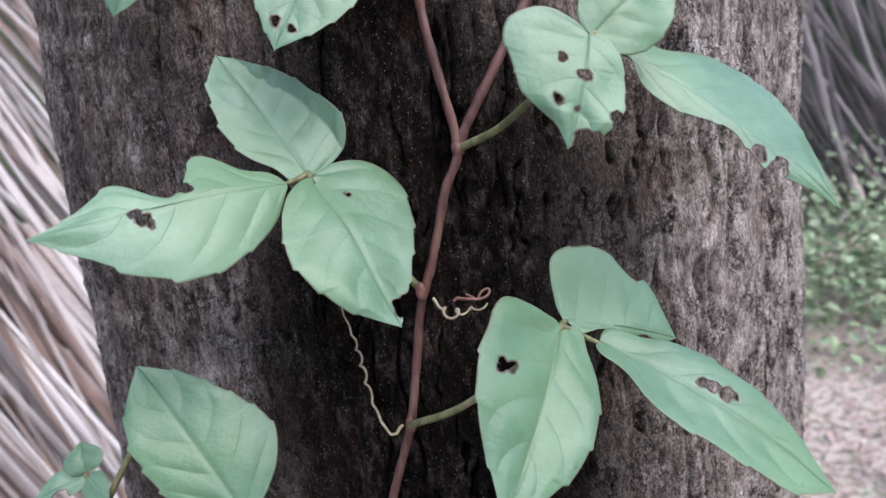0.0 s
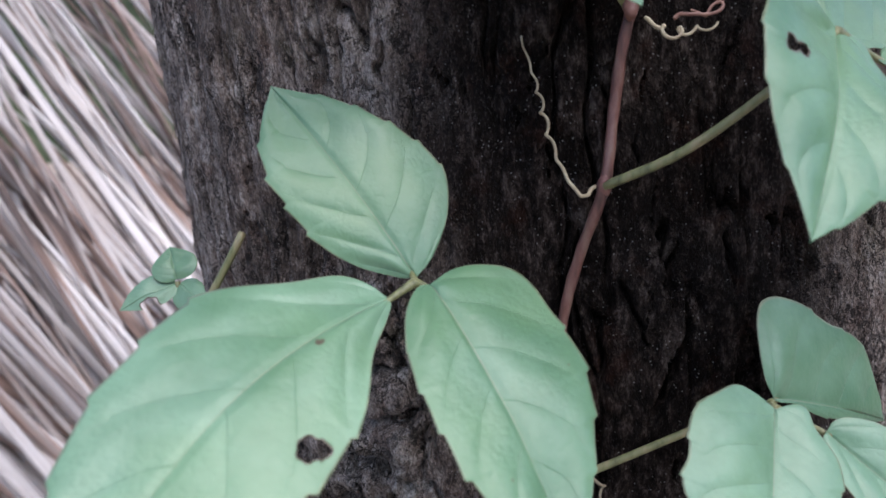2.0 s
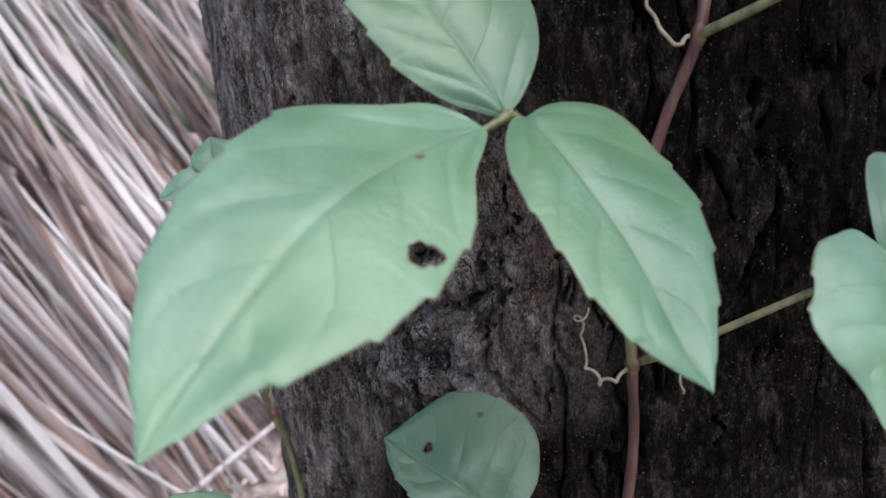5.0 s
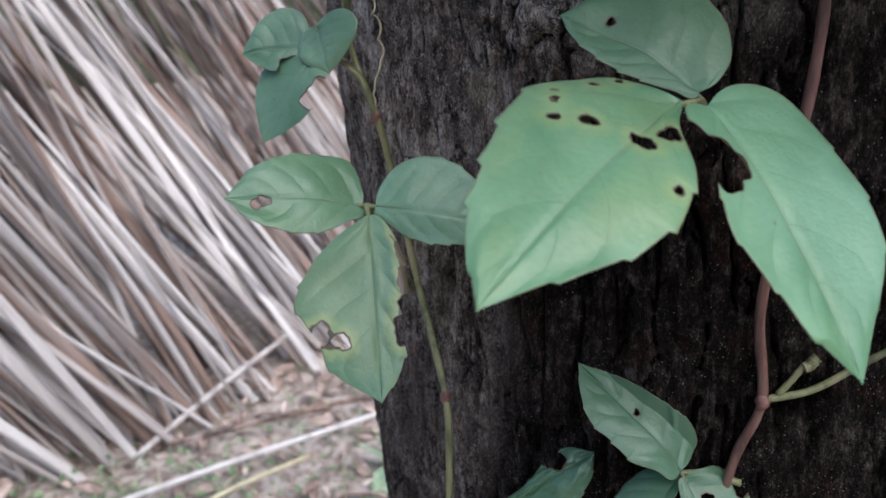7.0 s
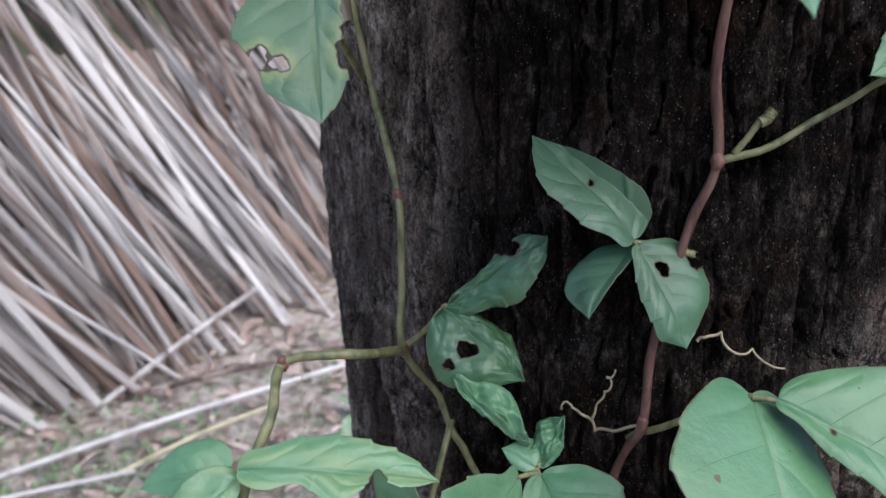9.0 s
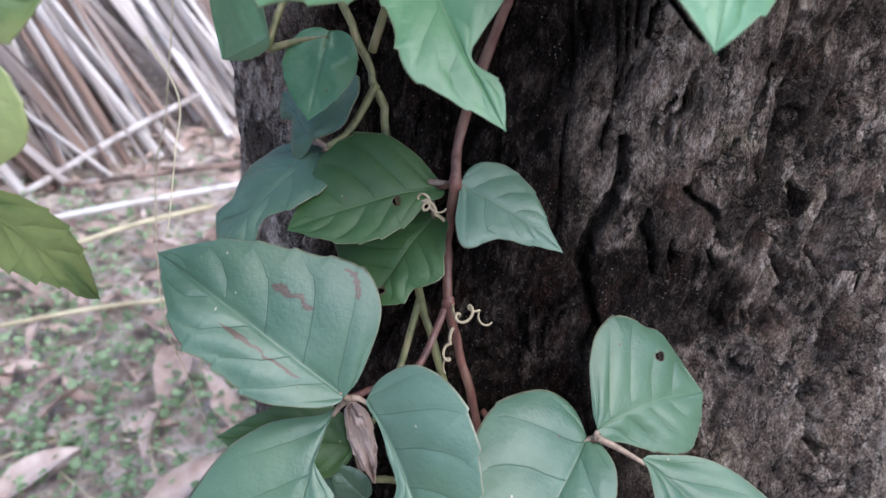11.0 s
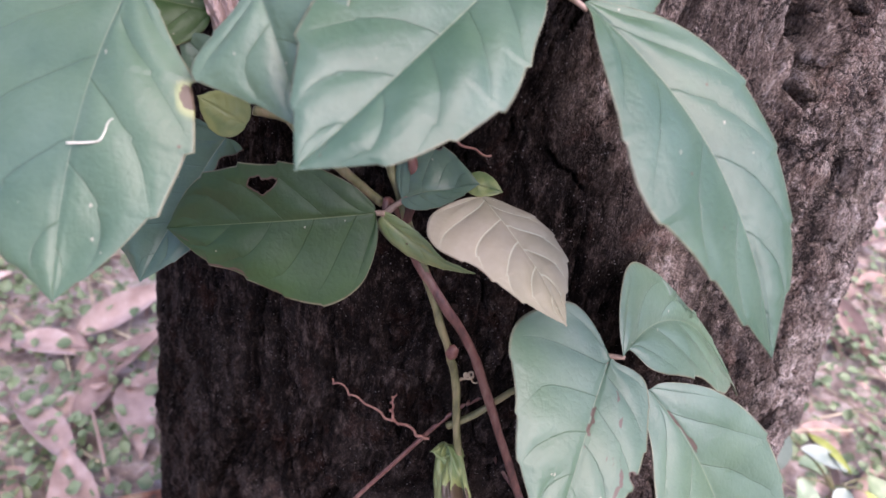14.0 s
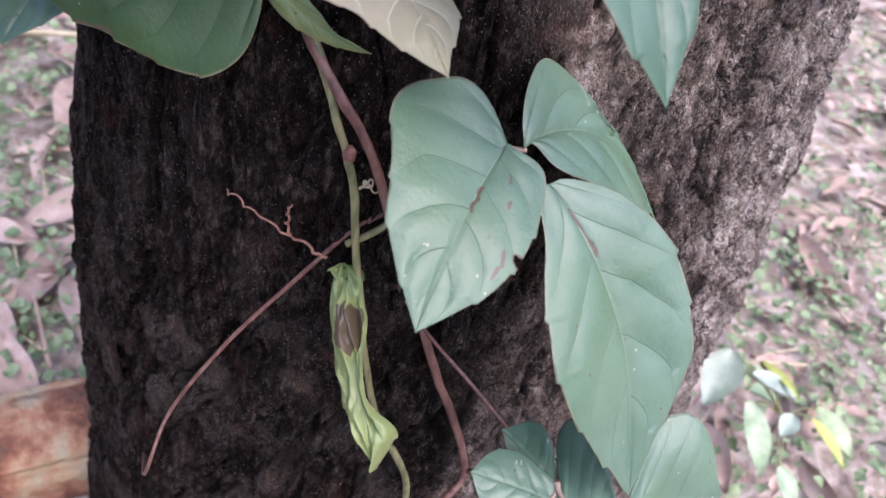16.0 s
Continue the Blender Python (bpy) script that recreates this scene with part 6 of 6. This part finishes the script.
def build_far():
    """Dark stacks of fronds and low shrubs further off, behind the trunk."""
    rs = np.random.RandomState(31)
    far = thing("frond_stack", (2.6, 5.6, 0.0), "dim grey stack of hanging dry fronds beyond the weeds", "firewood")
    kinds = [stalk_mesh(300 + k, 2.6, 0.03 + 0.03 * rs.rand(), THATCH, "frond") for k in range(6)]
    for k in range(120):
        x = 1.2 + 3.2 * rs.rand()
        ob = new("frond", kinds[rs.randint(6)])
        ob.matrix_basis = aim((x + 0.5, 6.0 + 0.5 * rs.rand(), 0.05 + 0.03 * rs.randn()), (-0.45 + 0.15 * rs.randn(), 0.1 * rs.randn(), 1.0), 6.28 * rs.rand())
        adopt(ob, far)
    v, f = blade(0.06, 0.022, 0.10, 5, 0.2)
    mats = []
    for k in range(8200):
        x, y = 2.6 + 1.1 * rs.randn(), 4.3 + 0.8 * rs.randn()
        if y < 3.1 or x < 0.9:
            continue
        h = (0.45 + 0.25 * max(0.0, y - 3.6)) * rs.rand() * (0.4 + 0.6 * rs.rand()) * min(1.0, (y - 2.9) / 0.8)
        mats.append(lay(x, y, 0.03 + h, 360 * rs.rand(), 30 * rs.randn(), 30 * rs.randn(), 0.5 + 0.7 * rs.rand()))
    joined("shrubs", v, f, mats, WEED, "knee-high green shrubs with small leaves", "shrubs")
    # a plain dim thicket closes the distance
    n = 40
    v, f = [], []
    for i in range(n):
        a = 2 * math.pi * i / n
        r = 13 + 2.0 * rs.rand()
        for z in (-0.5, 1.2, 2.6, 3.6 + 1.2 * rs.rand()):
            v.append((r * math.cos(a) + 0.3 * rs.randn(), r * math.sin(a) + 0.3 * rs.randn(), z))
    for i in range(n):
        for k in range(3):
            a, b = i * 4 + k, ((i + 1) % n) * 4 + k
            f.append((a, b, b + 1, a + 1))
    tagged(mesh_object("backdrop", v, f, plain("thicket", [(0.35, (0.02, 0.03, 0.015)), (0.55, (0.07, 0.09, 0.045)), (0.7, (0.16, 0.14, 0.11))], 1.6, 0.9, 6, 0.1)),
           "dim green and brown thicket round the clearing", "thicket", kind="structure")


build_far()


def seedling(x, y, height, leaves, size, label):
    """A small ground plant: a stem and some broad leaves."""
    z = float(ground_height(np.array(x), np.array(y)))
    plant = thing("seedling", (x, y, z), label, "plant", "seedlings on the ground")
    rs = np.random.RandomState(int(abs(x * 1000)) + leaves)
    v, f = tube(glide([(x, y, z - 0.01), (x + 0.005, y, z + height * 0.5), (x, y, z + height)], 4), 0.0013, 6)
    mesh_object("stem", v, f, STEM_GREEN, plant)
    for k in range(leaves):
        bv, bf = blade(size * (0.75 + 0.5 * rs.rand()), size * 0.27, 0.10, 9, 0.15)
        yaw = 360 * k / leaves + 40 * rs.rand()
        m = pose(x, y, z + height * (0.55 + 0.45 * rs.rand()), 12 * rs.randn(), 18 * rs.randn(), yaw)
        mesh_object("leaf", [m @ Vector((q[0] + size * 0.55, q[1], q[2])) for q in bv], bf, WEED_BROAD, plant)


WEED_BROAD = plain("broad_weed_leaf", [(0.3, (0.10, 0.16, 0.08)), (0.55, (0.20, 0.28, 0.17)), (0.8, (0.33, 0.39, 0.27))], 60, 0.45, 300, 0.0006, None, 0.2)
WEED_YELLOW = plain("yellow_weed_leaf", [(0.3, (0.20, 0.24, 0.04)), (0.7, (0.36, 0.40, 0.10))], 40, 0.45, 300, 0.0006)
WEED_GREY = plain("grey_weed_leaf", [(0.3, (0.14, 0.19, 0.14)), (0.55, (0.22, 0.28, 0.225)), (0.8, (0.33, 0.38, 0.32))], 45, 0.4, 300, 0.0006, None, 0.25)


def foot_plant():
    """The broad-leaved plant beside the trunk's foot: a branching stem and leaves from base to tip."""
    root = np.array((0.55, 0.575, float(ground_height(np.array(0.55), np.array(0.575))) - 0.01))
    plant = thing("seedling", tuple(root), "small plant with pale grey-green broad leaves beside the trunk foot", "plant", "seedlings on the ground")
    fork = np.array((0.535, 0.55, 0.085))
    v, f = tube(glide([root, (root + fork) / 2 + np.array((0.006, 0.0, 0.0)), fork], 6), 0.0022, 7)
    mesh_object("stem", v, f, STEM_TAN, plant)
    for base, tip, half, mat, label in (
            ((0.479, 0.606, 0.115), (0.450, 0.555, 0.075), 0.022, WEED_GREY, ""), ((0.493, 0.575, 0.115), (0.547, 0.563, 0.10), 0.013, WEED_GREY, ""),
            ((0.483, 0.545, 0.105), (0.508, 0.489, 0.05), 0.017, WEED_BROAD, ""), ((0.538, 0.540, 0.10), (0.520, 0.515, 0.09), 0.011, WEED_GREY, ""),
            ((0.566, 0.548, 0.09), (0.597, 0.502, 0.07), 0.008, WEED_YELLOW, "bright yellow-green young leaf"), ((0.522, 0.493, 0.07), (0.535, 0.455, 0.05), 0.012, WEED_BROAD, ""),
            ((0.520, 0.612, 0.10), (0.541, 0.551, 0.113), 0.007, WEED_YELLOW, "yellow-green leaf seen on edge"), ((0.600, 0.590, 0.06), (0.635, 0.540, 0.04), 0.018, WEED, ""),
            ((0.515, 0.590, 0.07), (0.560, 0.600, 0.05), 0.014, WEED_BROAD, "")):
        a, b = np.array(base), np.array(tip)
        v, f = tube(glide([fork, (fork + a) / 2 + np.array((0, 0, 0.006)), a], 4), 0.0011, 6)
        mesh_object("leaf_stalk", v, f, STEM_GREEN, plant)
        d = b - a
        length = float(np.linalg.norm(d))
        bv, bf = blade(length, half, 0.08, 11, 0.22)
        m = Matrix.Translation(Vector((a + b) / 2)) @ Vector(d).to_track_quat("X", "Z").to_matrix().to_4x4()
        mesh_object("leaf", [m @ Vector(q) for q in bv], bf, mat, plant, label)


foot_plant()
for sx, sy, sh, sl, ss in ((-0.36, 1.55, 0.03, 3, 0.10), (-0.27, 1.60, 0.03, 2, 0.08)):
    seedling(sx, sy, sh, sl, ss, "low pale green seedling among the litter")


def build_brick():
    bm = bmesh.new()
    bmesh.ops.create_cube(bm, size=1, matrix=Matrix.Diagonal((0.21, 0.10, 0.07, 1)))
    bmesh.ops.bevel(bm, geom=bm.edges[:], offset=0.012, segments=2, affect="EDGES")
    bmesh.ops.subdivide_edges(bm, edges=bm.edges[:], cuts=3, use_grid_fill=True)
    for v in bm.verts:
        v.co += Vector(noise.noise_vector(v.co * 35)) * 0.005
    me = bpy.data.meshes.new("brick")
    bm.to_mesh(me)
    bm.free()
    me.polygons.foreach_set("use_smooth", [True] * len(me.polygons))
    me.materials.append(plain("worn_brick", [(0.34, (0.07, 0.05, 0.035)), (0.42, (0.17, 0.065, 0.035)), (0.5, (0.30, 0.15, 0.085)), (0.58, (0.36, 0.25, 0.15)), (0.68, (0.31, 0.29, 0.20))], 20, 0.9, 120, 0.012))
    ob = new("brick", me)
    ob.matrix_basis = pose(BRICK[0], BRICK[1], 0.03, 4, -3, 25)
    tagged(ob, "worn reddish-brown brick lying on the soil", "brick")


BRICK = (-0.235, 0.40)
build_brick()


def twig(points, r, mat, label, name="twig"):
    path = glide(points, 6)
    v, f = tube(path, [r * (1.1 - 0.55 * i / len(path)) for i in range(len(path))], 7)
    return tagged(mesh_object(name, v, f, mat), label, "twig")


twig([(0.084, 0.248, 0.521), (0.069, 0.244, 0.509), (0.050, 0.236, 0.486), (0.026, 0.224, 0.456), (0.006, 0.211, 0.423), (-0.001, 0.196, 0.398), (-0.050, 0.270, 0.250), (-0.080, 0.160, 0.000)], 0.0010, STEM_RED, "thin brown dry twig hanging across the trunk foot")
twig([(0.077, 0.253, 0.500), (0.100, 0.233, 0.479), (0.126, 0.214, 0.467), (0.149, 0.198, 0.454), (0.164, 0.185, 0.445), (0.200, 0.170, 0.200), (0.240, 0.130, 0.000)], 0.0008, STEM_RED, "thin brown dry twig leaning on the vine stems")
twig([(-0.146, 0.466, 0.791), (-0.139, 0.409, 0.724), (-0.139, 0.386, 0.698), (-0.127, 0.345, 0.645), (-0.113, 0.330, 0.622), (-0.100, 0.316, 0.601)], 0.0004, STRAW, "thin hanging dry grass stalk beside the vine", "grass_stalk")
twig([(-0.081, 0.270, 0.803), (-0.071, 0.264, 0.788), (-0.071, 0.256, 0.773), (-0.074, 0.249, 0.748)], 0.0003, STRAW, "thin pale dry grass stalk beside the vine", "grass_stalk")
twig([(-0.254, 0.498, 0.0), (-0.262, 0.512, 0.028), (-0.272, 0.530, 0.055), (-0.281, 0.545, 0.085)], 0.0028, DEAD, "pale pinkish dry stalk standing in the soil behind the brick", "dry_stalk")
for x, y, yaw, size in ((-0.262, 0.585, -62, 0.85), (-0.245, 0.640, 20, 0.7)):
    leaf = new("dead_leaf", bpy.data.meshes["dead_leaf"])
    leaf.matrix_basis = Matrix(lay(x, y, 0.016, yaw, 6, -14, size))
    tagged(leaf, "broad pinkish dead leaf against the trunk foot", "dead leaf", "dead leaves on the ground")
twig([(-0.0332, 0.1949, 0.6471), (-0.0291, 0.1952, 0.6476), (-0.0261, 0.1958, 0.6482), (-0.0252, 0.1975, 0.6496), (-0.025, 0.1992, 0.651), (-0.0242, 0.2002, 0.6518)], 0.00025, THREAD, "fine white curled thread lying on a vine leaf", "thread")
